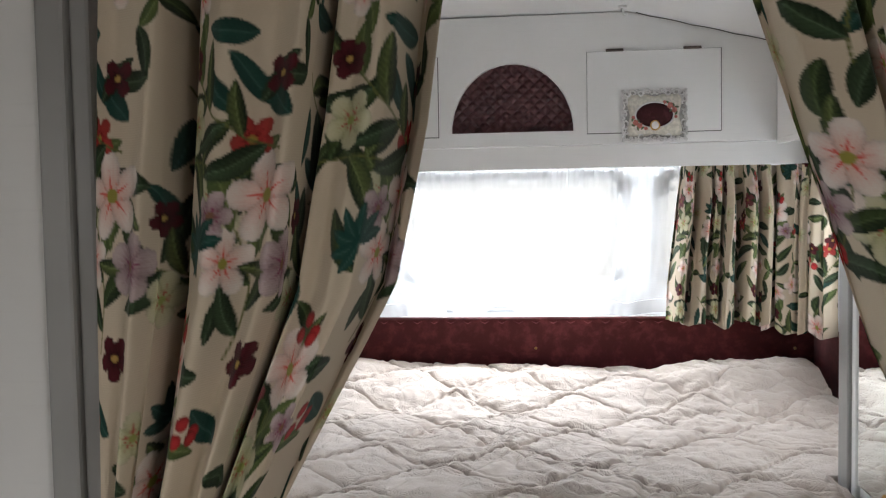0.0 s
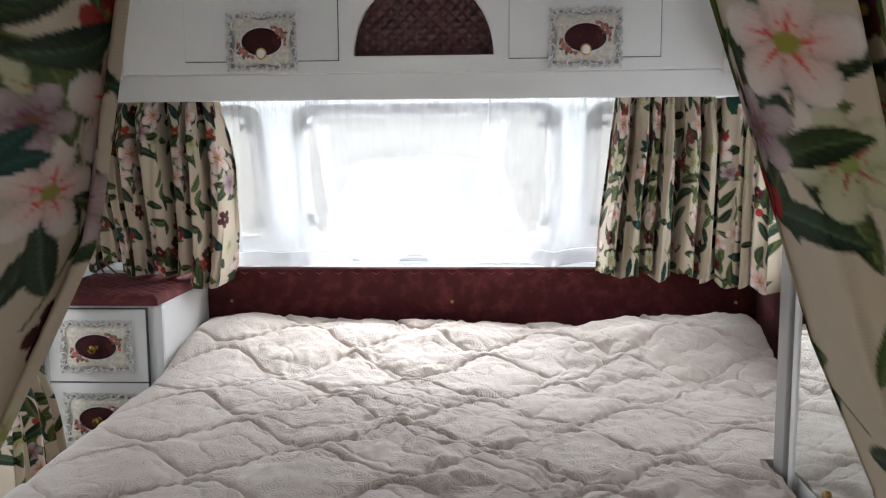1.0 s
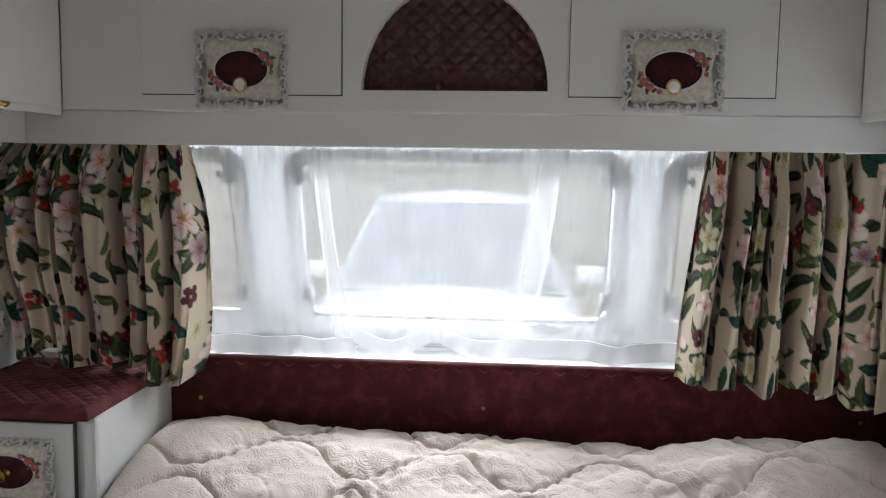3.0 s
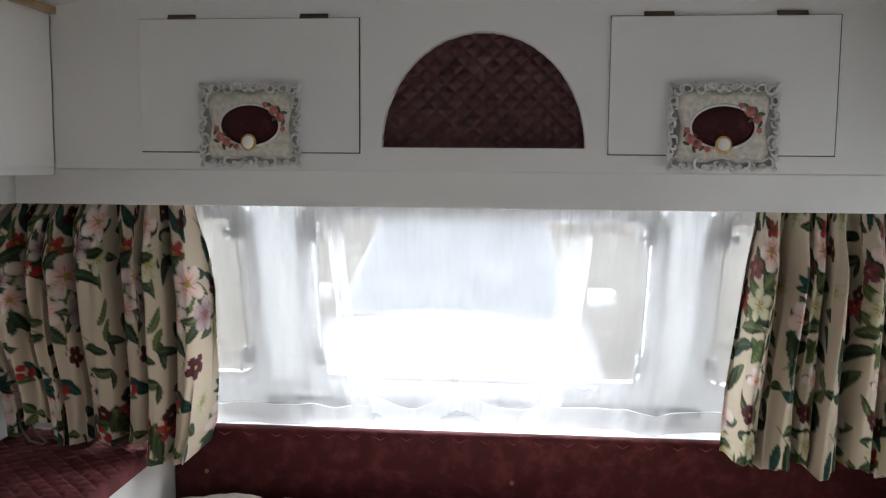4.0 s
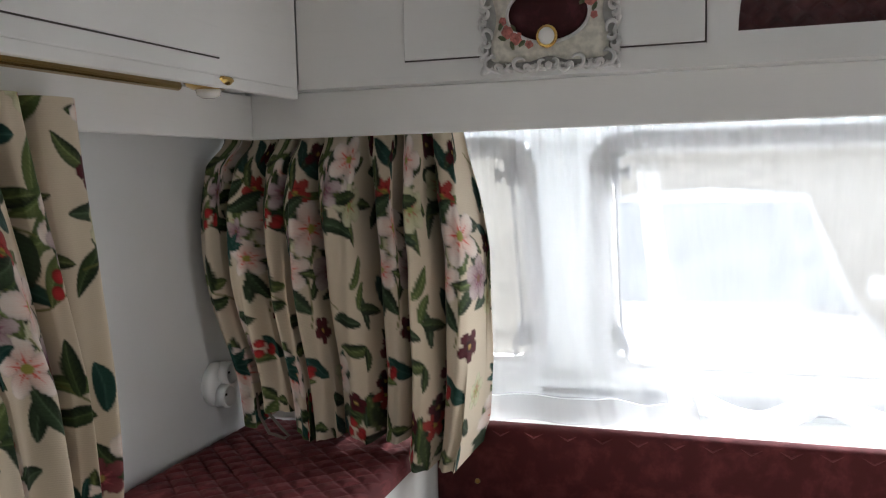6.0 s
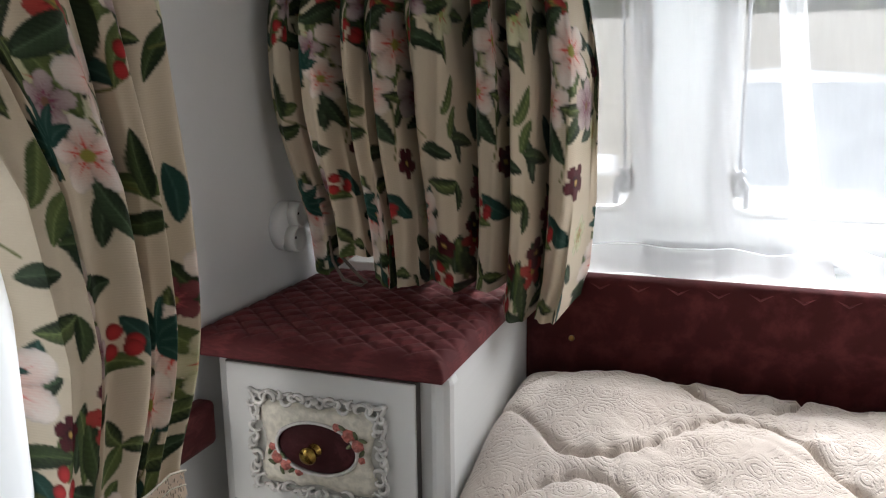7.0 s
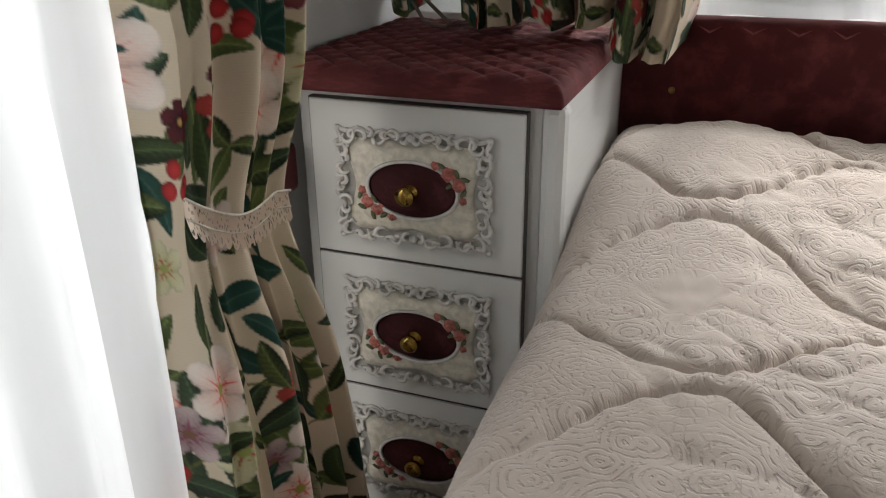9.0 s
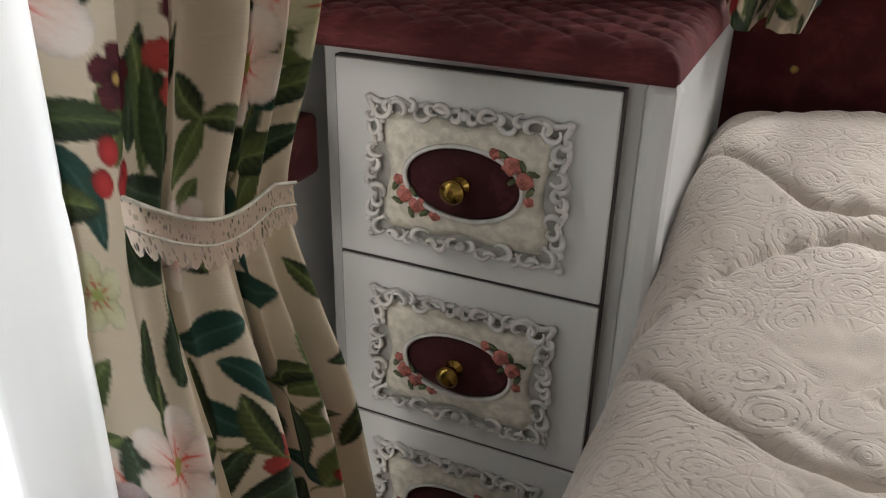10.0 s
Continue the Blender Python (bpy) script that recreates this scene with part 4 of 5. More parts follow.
# quilted seat pad on the chest
pad = thing("seat_cushion", "flat maroon velour cushion with diamond quilting on the chest", "cushion", (0, 0, 0))
n1, n2 = 180, 180
a, b = np.meshgrid(np.linspace(0, 1, n1), np.linspace(0, 1, n2))
px = -1.086 + a * (1.086 - 0.706)
py = 2.408 + b * (2.826 - 2.408)
edge = np.minimum(np.minimum(a, 1 - a) * 0.40, np.minimum(b, 1 - b) * 0.42)
pz = 0.783 + 0.023 * np.sqrt(np.clip(1 - (1 - np.clip(edge / 0.022, 0, 1)) ** 2, 0, 1)) + 0.0052 * quilt(px, py * 1.05, 0.046) * np.clip(edge / 0.03, 0, 1)
vs, fs, uvs = lattice(np.stack([px, py, pz], -1), np.stack([px, py], -1))
finish("cover", mesh_of("cover", vs, fs, uvs), MAROON, pad, "", True)
part("cushion_base", boxes((-1.084, -0.709, 2.411, 2.824, 0.779, 0.7838), bevel=0.001), MAROON, pad)

# ---- headboards ----
def headboard(name, label, x0, x1, y0, y1, z0, z1, along):
    t = thing(name, label, "headboard", ((x0 + x1) / 2, (y0 + y1) / 2, z0))
    bm = boxes((x0, x1, y0, y1, z0, z1))
    bmesh.ops.bevel(bm, geom=[e for e in bm.edges if all(abs(v.co.z - z1) < 1e-5 for v in e.verts)], offset=0.012, segments=4, profile=0.6, affect="EDGES")
    for v in bm.verts:
        v.co -= Vector(t.location)
    part("padding", bm, MAROON, t, "", True)
    # stitched zigzag along the upper rim
    bm = bmesh.new()
    length = (x1 - x0) if along == "x" else (y1 - y0)
    k, n = 0, int(length / 0.030)
    pts = []
    for i in range(n + 1):
        q = i * length / n
        dz = 0.0 if i % 2 else -0.016
        if along == "x":
            pts.append((x0 + q - t.location.x, y0 - 0.0005 + (0.0 if i % 2 == 0 else 0.004) - t.location.y, z1 - 0.006 + dz - z0))
        else:
            pts.append((x0 - 0.0005 + (0.0 if i % 2 == 0 else 0.004) - t.location.x, y0 + q - t.location.y, z1 - 0.006 + dz - z0))
    tube(bm, pts, 0.0019, 4)
    part("stitching", bm, MAROONTHREAD, t, "zigzag quilting seam along the rim")
    return t


hb = headboard("headboard", "maroon crushed velour headboard with brass buttons under the rear window", -0.712, 1.036, 2.826, 2.850, 0.42, 0.826, "x")
for bx in (-0.636, 0.070, 0.951):
    bm = lathe(bmesh.new(), [(0.0052, 0.0), (0.0048, 0.0025), (0.0025, 0.0045)], 12, Matrix.Translation((bx - hb.location.x, -0.012, 0.716 - 0.42)) @ Matrix.Rotation(radians(90), 4, "X"))
    part("button", bm, BUTTONBRASS, hb, "small brass button", True)
headboard("headboard", "maroon velour side panel along the wall beside the bed", 1.012, 1.037, 1.80, 2.824, 0.42, 0.80, "y")
side_panel = thing("wall_panel", "narrow maroon velour panel on the side wall below the window", "panel", (-1.07, 2.25, 0.64))
part("padding", boxes((-0.018, 0.012, -0.04, 0.19, 0.0, 0.065), bevel=0.008), MAROON, side_panel, "", True)

# ---- bed ----
bed = thing("bed", "wide built-in bed with a beige quilted duvet", "bed", (0.15, 2.1, 0))
part("base", boxes((-0.60, 0.86, -0.62, 0.70, 0.0, 0.36), bevel=0.004), PLY, bed, "white board bed box")
part("mattress", boxes((-0.62, 0.855, -0.64, 0.70, 0.362, 0.54), bevel=0.03), DUVET, bed)

nu, nv = 690, 560
S, T = np.meshgrid(np.linspace(0, 1, nu), np.linspace(0, 1, nv))


def vnoise(x, y, seed):
    rng = np.random.RandomState(seed)
    g = rng.rand(64, 64)
    xi, yi = np.floor(x).astype(int), np.floor(y).astype(int)
    fx, fy = x - xi, y - yi
    fx, fy = fx * fx * (3 - 2 * fx), fy * fy * (3 - 2 * fy)
    at = lambda i, j: g[i % 64, j % 64]
    return (at(xi, yi) * (1 - fx) + at(xi + 1, yi) * fx) * (1 - fy) + (at(xi, yi + 1) * (1 - fx) + at(xi + 1, yi + 1) * fx) * fy


# cloth metres: cs runs from the hanging hem over the bed to the far wall, ct from the hanging foot to the headboard
cs = -0.46 + S * 2.16
ct = -0.36 + T * 1.76
front_y, back_y = 1.42, 2.80
left_x = -0.680 - 0.028 * ease(1.4, 2.5, front_y + ct)


def ogee(u, v):
    """Distance to the nearest wavy seam; neighbouring seams bow apart and draw together."""
    wu = u + 0.028 * (vnoise(u * 4.2 + 9, v * 4.2, 3) - 0.5) * 2 + 0.012 * (vnoise(u * 13, v * 13, 23) - 0.5)
    wv = v + 0.026 * (vnoise(u * 4.5, v * 4.5 + 4, 4) - 0.5) * 2 + 0.014 * (vnoise(u * 14, v * 14 + 4, 24) - 0.5)
    P, L, A = 0.165, 0.37, 0.066
    best = np.full(u.shape, 9.0)
    k0 = np.floor(wv / P).astype(int)
    for dk in (-1, 0, 1, 2):
        k = k0 + dk
        line = k * P + A * np.sin(2 * np.pi * wu / L + np.pi * k)
        slope = 2 * np.pi / L * A * np.cos(2 * np.pi * wu / L + np.pi * k)
        best = np.minimum(best, np.abs(wv - line) / np.sqrt(1 + slope ** 2))
    return best


dist = ogee(cs - 0.741 + 0.37 + 0.0925, ct + 1.374 + 0.0475)
puff = 0.0125 * (1 - np.exp(-(dist / 0.0042) ** 1.5)) + 0.009 * (1 - np.exp(-dist / 0.026))
near = np.exp(-dist / 0.04)


def soft_noise(a, b, seed):
    return sum((vnoise(a * f + 3.7 * k, b * f + 1.9 * k, seed + k) - 0.5) / f ** 0.9 for k, f in enumerate((1.0, 1.9, 3.6)))


swirl = 0.05 * soft_noise(cs * 3, ct * 3, 40)
fold1 = soft_noise((cs + swirl) * 5 + ct * 4, (ct - swirl) * 15 - cs * 4, 50)
fold2 = soft_noise((cs - swirl) * 16 - ct * 5, (ct + swirl) * 6 + cs * 3, 60)
patch = (0.7 + 0.6 * ease(0.35, 0.75, vnoise(cs * 3.1 + 5, ct * 3.1, 33))) * (0.55 + 0.6 * ease(0.2, 0.85, cs))
wr = (0.011 * fold1 + 0.010 * fold2) * patch * (1 - np.exp(-dist / 0.008)) * (0.6 + 0.9 * near) + (vnoise(cs * 4, ct * 4, 7) - 0.5) * 0.005 + 0.0034 * soft_noise(cs * 34 + ct * 9, ct * 24, 80) * patch
# sharp little valleys that run off the seams
crease1 = np.abs(vnoise((cs + swirl) * 15 - ct * 11, (ct - swirl) * 6 + cs * 5, 90) - 0.5)
crease2 = np.abs(vnoise((cs - swirl) * 13 + ct * 14, (ct + swirl) * 7 - cs * 5, 95) - 0.5)
wr = wr * 1.1 - (0.0085 * np.exp(-crease1 / 0.05) + 0.0085 * np.exp(-crease2 / 0.05)) * (0.55 + 0.35 * near) * (1 - np.exp(-dist / 0.010)) * patch * (1 - 0.6 * ease(1.0, 1.3, ct))
pucker = 0.0034 * np.sin((cs * 1.3 + ct * 0.6) * 130 + 6 * vnoise(cs * 5, ct * 5, 9)) * np.exp(-dist / 0.012)
lift = (puff + wr + pucker) * (0.35 + 0.65 * ease(0.0, 0.26, cs))


def over_edge(c, r):
    """Along and down for a cloth that runs over a rounded edge at c = 0 with radius r: hanging for c < 0."""
    arc = r * math.pi / 2
    ang = np.clip((arc - c) / r, 0, math.pi / 2)
    flat = c > arc
    along = np.where(flat, c - arc + r, r - r * np.sin(ang))
    down = np.where(flat, 0, r - r * np.cos(ang)) + np.where(c < 0, -c, 0)
    nrm_up = np.where(flat, 1.0, np.cos(ang))
    nrm_out = np.where(flat, 0.0, np.sin(ang))
    return along, down, nrm_up, nrm_out


ax, dx, ux, ox = over_edge(cs, 0.055)
ay, dy, uy, oy = over_edge(ct, 0.08)
top = 0.583 + 0.012 * ease(0.4, 0.9, cs) * ease(2.40, 2.70, front_y + ay) + 0.012 * ease(0.35, 0.1, cs) + 0.075 * ease(2.30, 2.70, front_y + ay) * (0.89 + 0.11 * np.cos(cs * 4.2 - 0.3)) + 0.008 * np.sin(cs * 4)
fall = np.maximum(dx, dy)
roll = 0.035 * ease(2.755, 2.80, front_y + ay)
X = left_x + ax - ox * lift - 0.055 * ease(0.03, 0.22, dx) * ease(2.40, 2.20, front_y + ay)
Y = front_y + np.minimum(ay, back_y - front_y - 0.004) - oy * lift
ruffle = 0.0045 * np.abs(np.sin(cs * 62 + 7 * vnoise(cs * 9, ct * 2, 71))) * vnoise(cs * 6, ct * 0 + 2, 72) * ease(2.70, 2.79, front_y + ay)
Z = top - fall + lift * np.minimum(ux, uy) - roll + ruffle
X = np.minimum(X, 1.008)
# the wardrobe keeps the cloth narrower towards the foot
X = np.where((X > 0.70) & (Y < 1.80), 0.70 + (X - 0.70) * 0.02, X)
Z = np.maximum(Z, 0.06)
vs, fs, uvs = lattice(np.stack([X, Y, Z], -1), np.stack([cs, ct], -1))
duvet = thing("duvet", "rumpled beige plush duvet with wavy quilting seams, spread over the bed", "duvet", (0, 0, 0))
finish("cover", mesh_of("cover", vs, fs, uvs), DUVET, duvet, "", True)
for edge in (np.stack([X[:, 0], Y[:, 0], Z[:, 0]], -1)[::6], np.stack([X[-1], Y[-1], Z[-1]], -1)[::6]):
    bm = bmesh.new()
    tube(bm, [tuple(p) for p in edge], 0.006, 6)
    part("bound_edge", bm, DUVET, duvet, "stitched bound edge", True)

# ---- wardrobe with mirror ----
wardrobe = thing("wardrobe", "white wardrobe with a narrow mirror facing the bed", "wardrobe", (0.735, 0.85, 0))
part("body", boxes((0.0, 0.30, 0.0, 0.90, 0.0, 1.655), bevel=0.002), WHITE, wardrobe)
part("corner_post", boxes((-0.016, 0.02, 0.872, 0.932, 0, 1.655), bevel=0.006), GREYTRIM, wardrobe, "grey-white rounded edge moulding")
part("edge_strip", boxes((-0.010, 0.012, 0.846, 0.8715, 0, 1.655), bevel=0.004), PLASTIC, wardrobe, "white edge strip")
mir = part("mirror", boxes((-0.0125, -0.0085, 0.53, 0.826, 0.625, 1.60)), MIRROR, wardrobe, "frameless mirror with polished edge")
part("mirror_edge", boxes((-0.0128, -0.0082, 0.526, 0.5295, 0.623, 1.602)), gg, mir, "green glass edge")
part("mirror_back", boxes((-0.0080, -0.001, 0.53, 0.826, 0.627, 1.598)), PLASTIC, mir)
for my, mz in ((0.69, 0.645), (0.69, 1.57)):
    part("mirror_clip", lathe(bmesh.new(), [(0.008, 0.0), (0.008, 0.004), (0.004, 0.007)], 12, Matrix.Translation((-0.0125, my, mz)) @ Matrix.Rotation(radians(-90), 4, "Y")), BUTTONBRASS, mir, "small brass mirror screw", True)

# ---- curtains ----
def cst(x, y):
    return lambda z: (x + 0 * z, y + 0 * z)


def by_height(pairs, y):
    return lambda z: (curve_of(pairs, z), y + 0 * z)


def curtain(label, group, *args, **kw):
    t = thing("curtain", label, "curtain", (0, 0, 0), group)
    ob, P = wavy_cloth("cloth", *args[:7], PRINT, t, *args[7:], **kw)
    return t, P


REARS, DOORS = "rear window curtains", "doorway curtains"
curtain("cream floral linen curtain hanging gathered over the chest", REARS, lambda z: (curve_of([(1.37, -1.087), (1.15, -1.085), (0.95, -1.062), (0.82, -1.045)], z), 2.745 - 0.06 * ease(0.88, 1.12, z) * ease(1.345, 1.29, z)), by_height([(1.37, -0.635), (1.14, -0.598), (0.95, -0.600), (0.84, -0.610), (0.78, -0.625)], 2.745), 1.372, 0.814, 8, 0.066, 1.5, 11, ragged=0.008, amp_by=lambda z: 1 - 0.55 * ease(1.22, 1.34, z),
        droop=lambda u: 0.010 - 0.040 * ease(0.72, 0.84, u) + 0.044 * ease(0.30, 0.20, u) * ease(0.06, 0.14, u))
curtain("cream floral linen curtain gathered at the rear window's end", REARS, by_height([(1.37, 0.562), (1.14, 0.540), (0.95, 0.518), (0.82, 0.512)], 2.745), cst(0.850, 2.745), 1.372, 0.818, 6, 0.060, 1.0, 12, amp_by=lambda z: 1 - 0.52 * ease(1.22, 1.34, z), ragged=0.010, uvoff=(1.7, 0.4))
curtain("cream floral linen curtain turning the corner beside the bed", REARS, cst(0.838, 2.790), cst(0.985, 2.580), 1.338, 0.795, 4, 0.032, 0.60, 13, ragged=0.012, uvoff=(3.1, 1.1), out=(-0.8, -0.6))
# tied curtain of the side window
tc, P = curtain("cream floral linen curtain tied back with a lace band", "side window curtains",
        lambda z: (-0.948 + 0 * z, curve_of([(1.37, 1.87), (1.2, 1.955), (1.05, 2.030), (0.9, 2.054), (0.72, 2.046), (0.5, 2.045), (0.1, 2.04)], z)),
        lambda z: (-0.962 + 0 * z, curve_of([(1.37, 2.25), (1.2, 2.255), (0.9, 2.242), (0.72, 2.228), (0.62, 2.245), (0.4, 2.315), (0.1, 2.385)], z)),
        1.372, 0.06, 4, 0.042, 0.62, 14, out=(1, 0), uvoff=(4.63, 0.7), grain=0.0015, amp_by=lambda z: 1 - 0.55 * np.exp(-((z - 0.72) / 0.10) ** 2))
# lace band laid round the cloth
row = P[np.argmin(np.abs(P[:, P.shape[1] // 2, 2] - 0.72))]
row = row[::6].copy()
n = len(row)
row[:, 1] = np.linspace(row[:, 1].min(), row[:, 1].max() - 0.022, n)
qq = np.linspace(0, 1, n)
w = max(5, n // 7)
high = np.array([row[max(0, k - w):k + w + 1, 0].max() for k in range(n)])
row[:, 0] = np.convolve(np.pad(high, w, "edge"), np.ones(2 * w + 1) / (2 * w + 1), "valid") + 0.003
row[:, 2] = 0.766 - 0.018 * np.sin(np.pi * np.clip(qq * 1.2, 0, 1)) - 0.046 * qq
hs = np.array([0.013, 0.006, -0.004, -0.014])
lace = row[None] + np.stack([0.001 + 0 * hs, 0 * hs, hs], -1)[:, None]
lace[-1, :, 2] -= 0.006 * np.abs(np.sin(np.arange(n) * 0.75))
lace[-1, :, 0] += 0.003
vs, fs, uvs = lattice(lace, np.stack(np.meshgrid(qq * 0.3, hs), -1))
finish("tie_band", mesh_of("tie_band", vs, fs, uvs), LACE, tc, "cream lace tie-back with scalloped edge", True)
bm = bmesh.new()
tube(bm, [tuple(p + (0.002, 0, 0.0)) for p in lace[0]], 0.0014, 5)
tube(bm, [tuple(p + (0.001, 0, 0.0)) for p in lace[2]], 0.0009, 4)
part("tie_cord", bm, CREAMRELIEF, tc, "", True)

# doorway curtains
curtain("cream floral linen curtain swept aside in the doorway", DOORS, cst(-0.425, 0.81), by_height([(1.62, -0.012), (1.44, -0.044), (1.31, -0.064), (1.2, -0.089), (1.13, -0.105), (1.05, -0.148), (0.9, -0.230), (0.70, -0.335), (0.4, -0.31), (0.05, -0.29)], 0.82), 1.62, 0.06, 3, 0.088, 1.05, 21, uvoff=(6.3, 0.2), grain=0.0021, turn=-0.03)
curtain("cream floral linen curtain drawn to the doorway edge", DOORS, by_height([(1.62, 0.225), (1.43, 0.287), (1.31, 0.328), (1.215, 0.362), (1.14, 0.387), (1.06, 0.413), (0.95, 0.462), (0.75, 0.51), (0.4, 0.48), (0.05, 0.46)], 0.80), cst(0.574, 0.80), 1.62, 0.06, 3, 0.036, 0.60, 22, uvoff=(8.62, 0.95), grain=0.0021)

# voile at the rear window
NETS = "rear voile curtains"


def voile(label, group, mat, *args, **kw):
    t = thing("net_curtain", label, "net curtain", (0, 0, 0), group)
    ob, P = wavy_cloth("voile", *args[:7], mat, t, *args[7:], **kw)
    low = P[-1]
    hem = np.stack([low + (0, -0.0012, 0.020), low + (0, -0.0012, 0.0)], 0)
    U = np.stack(np.meshgrid(np.linspace(0, 1, low.shape[0]), [0, 0.02]), -1)
    vs, fs, uvs = lattice(hem, U)
    finish("hem", mesh_of("hem", vs, fs, uvs), NETHEM, t, "stitched double hem", True)
    return t


def rear_voile(label, top, foot, y, zbot, folds, amp, seed, loops=None, lean=1.6):
    """A thin panel with soft folds, pinched along its head, with a broad hem; top and foot are its (x0, x1) there."""
    t = thing("net_curtain", label, "net curtain", (0, 0, 0), NETS)
    rng = np.random.RandomState(seed)
    r = rng.rand(8)
    u, v = np.meshgrid(np.linspace(0, 1, 150), np.linspace(0, 1, 80))
    low = zbot + 0.003 * np.sin(2 * np.pi * (3 * u + r[0])) + (loops(u) if loops else 0)
    z = 1.372 + (low - 1.372) * v
    vv = v ** lean
    x = (top[0] + (foot[0] - top[0]) * vv) * (1 - u) + (top[1] + (foot[1] - top[1]) * vv) * u
    bend = u + 0.10 * np.sin(2 * np.pi * (u * 1.3 + r[1])) * (1 - np.abs(2 * u - 1)) + 0.03 * np.sin(2 * np.pi * (v * 0.6 + r[2]))
    wave = amp * (0.4 + 0.6 * v) * (np.sin(2 * np.pi * (folds * bend + r[3])) * (0.5 + 0.5 * np.sin(2 * np.pi * (u * 1.4 + r[4])) ** 2) + 0.35 * np.sin(2 * np.pi * (folds * 1.7 * bend + r[5] + 0.3 * v)))
    pinch = 0.005 * np.exp(-v * (7 + 6 * np.sin(2 * np.pi * (u * 2.7 + r[6])) ** 2)) * np.sin(2 * np.pi * (folds * 3.5 * u + r[7])) ** 3
    P = np.stack([x, y - 0.016 * (1 - v) - wave - pinch, z], -1)
    U = np.stack([u * abs(top[1] - top[0]), 1 - v * 0.5], -1)
    vs, fs, uvs = lattice(P, U)
    finish("voile", mesh_of("voile", vs, fs, uvs), NET, t, "", True)
    k = 72
    hem = P[k:].copy() + (0, -0.0015, 0)
    vs, fs, uvs = lattice(hem, U[k:])
    finish("hem", mesh_of("hem", vs, fs, uvs), NETHEM, t, "turned-up double hem", True)
    for cols in (slice(0, 3), slice(-3, None)):
        vs, fs, uvs = lattice(P[:k + 1, cols] + (0, -0.0015, 0), U[:k + 1, cols])
        finish("side_hem", mesh_of("side_hem", vs, fs, uvs), NETHEM, t, "", True)
    bm = bmesh.new()
    tube(bm, [tuple(p) for p in hem[0, ::3] + (0, -0.001, 0)], 0.0010, 4)
    part("hem_seam", bm, NETTHICK, t)
    return t


rear_voile("sheer white voile panel with a wavy hem", (-0.70, -0.325), (-0.70, -0.245), 2.864, 0.822, 4, 0.008, 31)
rear_voile("sheer white voile panel looped up along its hem", (-0.36, 0.245), (-0.30, 0.175), 2.868, 0.824, 5, 0.007, 32, loops=lambda u: 0.040 * np.abs(np.sin(np.pi * (u * 2.05 + 0.42))) ** 3)
rear_voile("sheer white voile panel beside the corner curtain", (0.185, 0.66), (0.11, 0.66), 2.863, 0.824, 4, 0.007, 33, loops=lambda u: 0.014 * np.abs(np.sin(np.pi * (u * 1.6 + 0.2))))
voile("white net curtain at the side window by the bed", "side net curtains", NETTHICK, cst(1.0, 2.56), cst(1.0, 1.82), 1.362, 0.775, 7, 0.010, 1.3, 34, out=(-1, 0), ragged=0.006)
voile("long white net curtain at the side window", "side net curtains", NETTHICK, cst(-0.985, 1.05), cst(-1.0, 2.18), 1.362, 0.10, 12, 0.022, 2.0, 35, out=(1, 0), ragged=0.008, nv=60)

# ---- socket on the side wall ----
sock = thing("double_socket", "round white double power socket on the side wall", "socket", (XL, 2.69, 0.905))
k = Matrix.Rotation(radians(90), 4, "Y")
part("back_plate", lathe(bmesh.new(), [(0.040, 0.0005), (0.040, 0.012), (0.034, 0.018)], 28, k), PLASTIC, sock, "", True)
for dz, dy in ((0.018, 0.008), (-0.020, -0.004)):
    cup = part("socket_cup", lathe(bmesh.new(), [(0.021, 0.014), (0.021, 0.034), (0.018, 0.036), (0.017, 0.030), (0.0168, 0.022)], 22, Matrix.Translation((0, dy, dz)) @ k), PLASTIC, sock, "", True)
    part("slot", boxes((0.0225, 0.0235, dy - 0.009, dy + 0.009, dz - 0.002, dz + 0.002)), BLACK, cup)
# a curtain hook and tape hanging in the corner
hook = thing("curtain_tieback", "dark cord loop hanging from the curtain's corner", "cord", (-0.99, 2.70, 0.83))
bm = bmesh.new()
tube(bm, [(-0.02, 0.0, 0.06), (-0.012, -0.004, 0.02), (0.01, -0.012, -0.008), (0.045, -0.02, -0.012), (0.055, -0.022, -0.006), (0.04, -0.014, 0.0), (0.0, -0.002, 0.03)], 0.003, 6)
part("cord", bm, BROWN, hook, "", True)

# ---- outside ----
GZ = -0.42


def bank(y):
    """The yard rises to a bank behind the parked car."""
    return 3.6 * float(ease(9.0, 38.0, y))


bm = bmesh.new()
bmesh.ops.create_grid(bm, x_segments=160, y_segments=160, size=400, matrix=Matrix.Translation((0, 60, GZ)))
for v in bm.verts:
    v.co.z += bank(v.co.y)
structure("ground", bm, GRAVEL, "pale gravel ground rising to a bank outside the caravan", "ground")

car = thing("car", "white car parked behind the caravan, seen through voile", "car", (-0.27, 5.9, GZ))


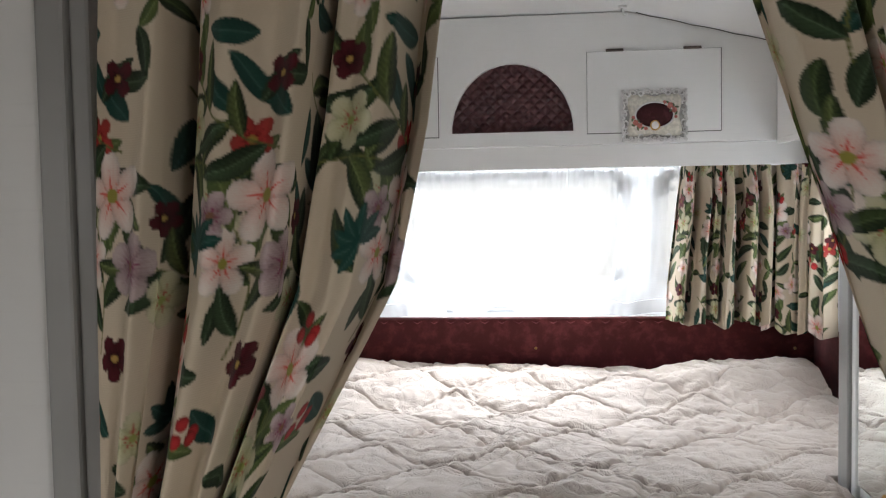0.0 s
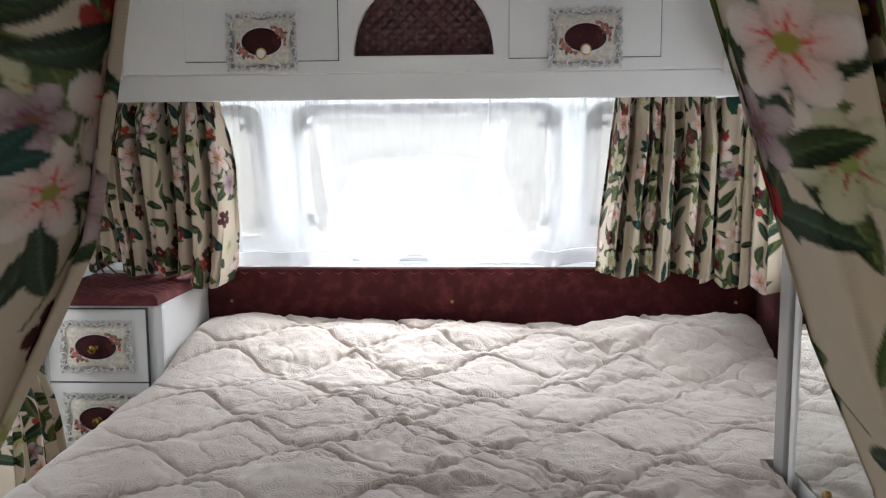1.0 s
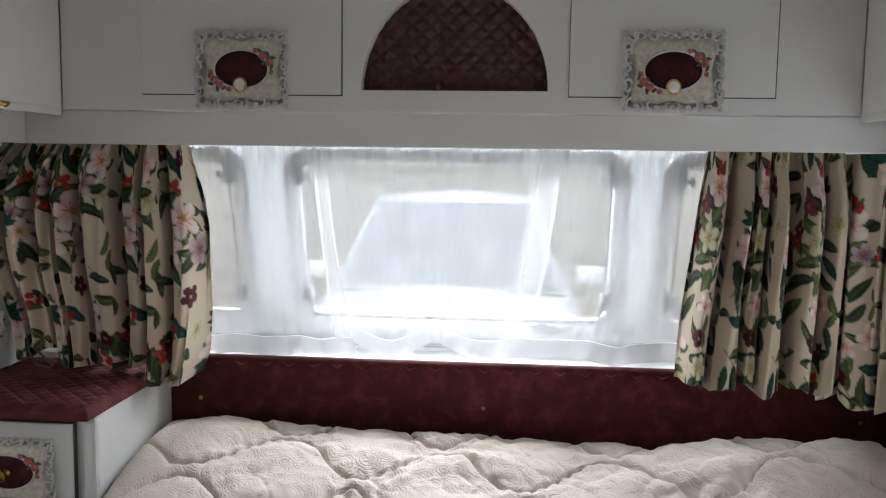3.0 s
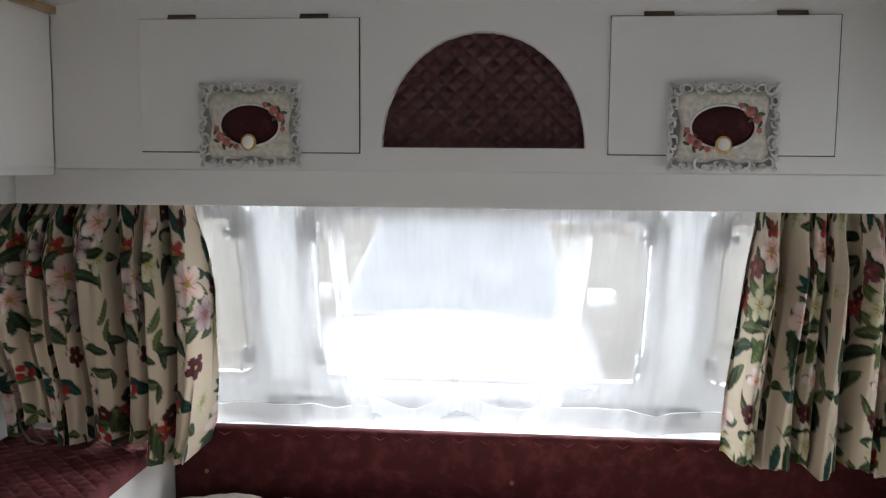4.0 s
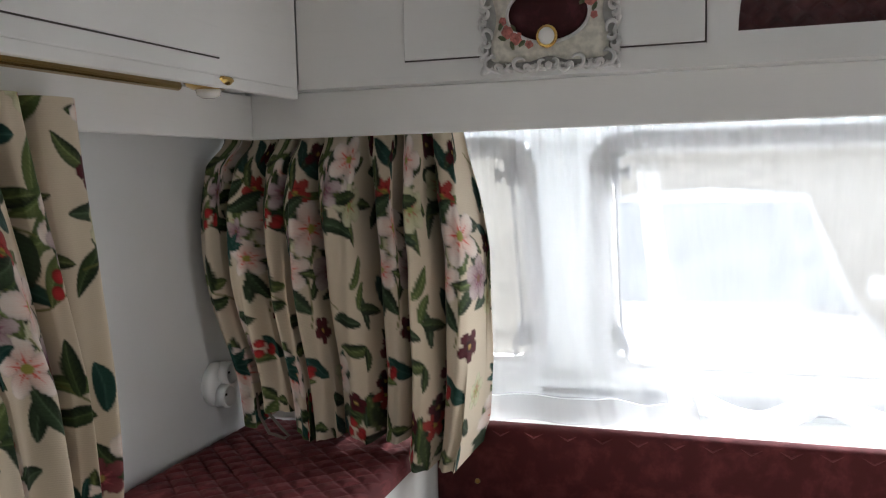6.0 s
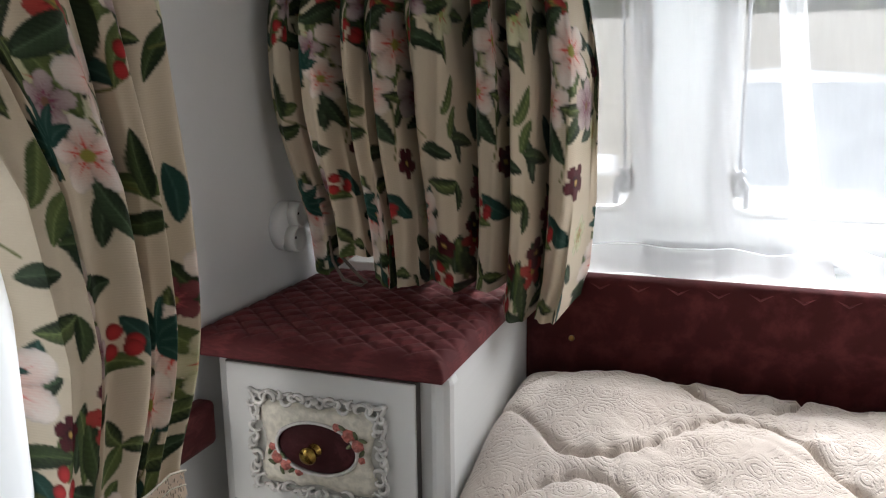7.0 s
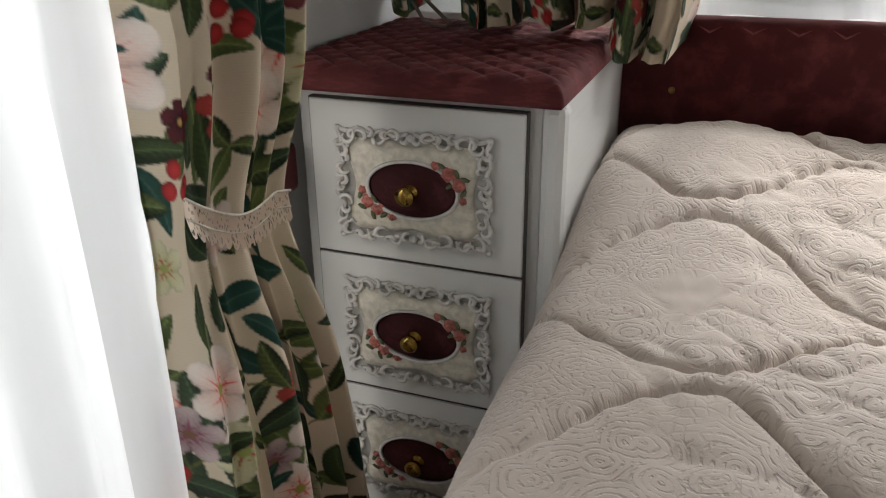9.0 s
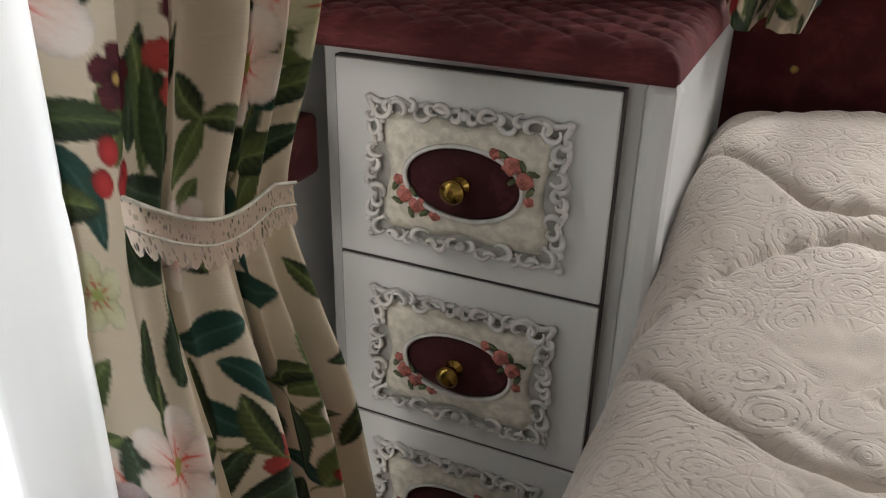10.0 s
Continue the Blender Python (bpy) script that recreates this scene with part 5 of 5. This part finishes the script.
def car_body():
    """Cross-sections from nose to tail; half widths and heights taper to a rounded body."""
    bm = bmesh.new()
    secs = [(-1.55, 0.60, 0.30, 0.62), (-1.50, 0.74, 0.26, 0.72), (-1.2, 0.82, 0.22, 0.82), (-0.6, 0.85, 0.20, 0.90), (0.0, 0.86, 0.20, 0.96), (1.0, 0.87, 0.20, 0.98), (2.0, 0.86, 0.20, 0.98), (2.5, 0.80, 0.26, 0.94), (2.62, 0.70, 0.34, 0.80)]
    rings = []
    for y, w, z0, z1 in secs:
        zm = z0 + (z1 - z0) * 0.55
        prof = [(-w * 0.86, z0), (-w, z0 + 0.12), (-w, zm), (-w * 0.94, z1 - 0.05), (-w * 0.80, z1), (0, z1 + 0.025), (w * 0.80, z1), (w * 0.94, z1 - 0.05), (w, zm), (w, z0 + 0.12), (w * 0.86, z0)]
        rings.append([bm.verts.new((x, y, z)) for x, z in prof])
    for a, b in zip(rings, rings[1:]):
        for k in range(len(a)):
            bm.faces.new((a[k], a[(k + 1) % len(a)], b[(k + 1) % len(b)], b[k]))
    bm.faces.new(rings[0])
    bm.faces.new(rings[-1])
    return bm


def quad_slab(pts, thick):
    bm = bmesh.new()
    vs = [bm.verts.new(p) for p in pts]
    f = bm.faces.new(vs)
    n = Vector(pts[1]).copy() - Vector(pts[0])
    n = n.cross(Vector(pts[2]) - Vector(pts[0])).normalized()
    geo = bmesh.ops.extrude_face_region(bm, geom=[f])
    bmesh.ops.translate(bm, verts=[e for e in geo["geom"] if isinstance(e, bmesh.types.BMVert)], vec=n * thick)
    return bm


part("body", car_body(), CARPAINT, car, "white painted car body", True)
bm = bmesh.new()
cab = [(-0.06, 0.72, 0.96), (0.62, 0.56, 1.50), (0.9, 0.57, 1.545), (1.7, 0.56, 1.53), (2.3, 0.66, 1.0)]
rows = []
for y, w, z in cab:
    rows.append([bm.verts.new((x, y, zz)) for x, zz in ((-w - 0.06 * (z > 1.2), 0.955), (-w, z - 0.03 * (z > 1.2)), (0, z + 0.015), (w, z - 0.03 * (z > 1.2)), (w + 0.06 * (z > 1.2), 0.955))])
for a, b in zip(rows, rows[1:]):
    for k in range(4):
        bm.faces.new((a[k], a[k + 1], b[k + 1], b[k]))
part("cabin", bm, CARPAINT, car, "white roof and pillars", True)
part("windscreen", quad_slab([(-0.66, -0.03, 0.985), (0.66, -0.03, 0.985), (0.52, 0.585, 1.475), (-0.52, 0.585, 1.475)], 0.012), CARGLASS, car, "grey tinted windscreen")
for sx in (1, -1):
    part("wing_mirror", box(bmesh.new(), sx * 0.80, sx * 0.98, 0.22, 0.34, 0.98, 1.10, 0.03, 3), CARPAINT, car, "white wing mirror", True)
    part("headlight", box(bmesh.new(), sx * 0.50, sx * 0.76, -1.53, -1.40, 0.60, 0.72, 0.03, 3), PLASTIC, car, "clear headlight", True)
    for wy in (-0.85, 1.75):
        bm = lathe(bmesh.new(), [(0.20, -0.10), (0.30, -0.10), (0.315, -0.06), (0.315, 0.06), (0.30, 0.10), (0.20, 0.10)], 28, Matrix.Translation((sx * 0.78, wy, 0.315)) @ Matrix.Rotation(radians(90), 4, "Y"))
        wheel = part("wheel", bm, BLACK, car, "", True)
        part("rim", lathe(bmesh.new(), [(0.195, -0.09), (0.195, 0.09), (0.12, 0.105)], 20, Matrix.Translation((sx * 0.78, wy, 0.315)) @ Matrix.Rotation(radians(90), 4, "Y")), GREYPLASTIC, wheel, "", True)
part("bumper", box(bmesh.new(), -0.74, 0.74, -1.62, -1.45, 0.28, 0.46, 0.05, 3), CARPAINT, car, "white front bumper", True)

# far hedge of many small leaf clumps
rng = random.Random(5)
vs, fs = [], []
for i in range(5200):
    x, y = rng.uniform(-40, 40), 34 + rng.uniform(0, 4)
    h = 0.6 + 0.2 * math.sin(x * 0.7) + 0.15 * math.sin(x * 1.9 + 1)
    z = GZ + bank(y) + rng.uniform(0, 1) ** 0.8 * h
    s, a, e = rng.uniform(0.3, 0.6), rng.uniform(0, 6.28), rng.uniform(-0.9, 0.9)
    u = Vector((math.cos(a), math.sin(a) * 0.6, math.sin(e))) * s
    w = Vector((-math.sin(a) * 0.5, math.cos(a), math.cos(e) * 0.8)) * s * 0.7
    k = len(vs)
    c = Vector((x, y, z))
    vs += [c - u, c - w * 0.8, c + u, c + w]
    fs.append((k, k + 1, k + 2, k + 3))
tagged(finish("hedge", mesh_of("hedge", vs, fs), FOLIAGE), "loose green hedge at the far edge of the yard", "hedge", "", "stuff")
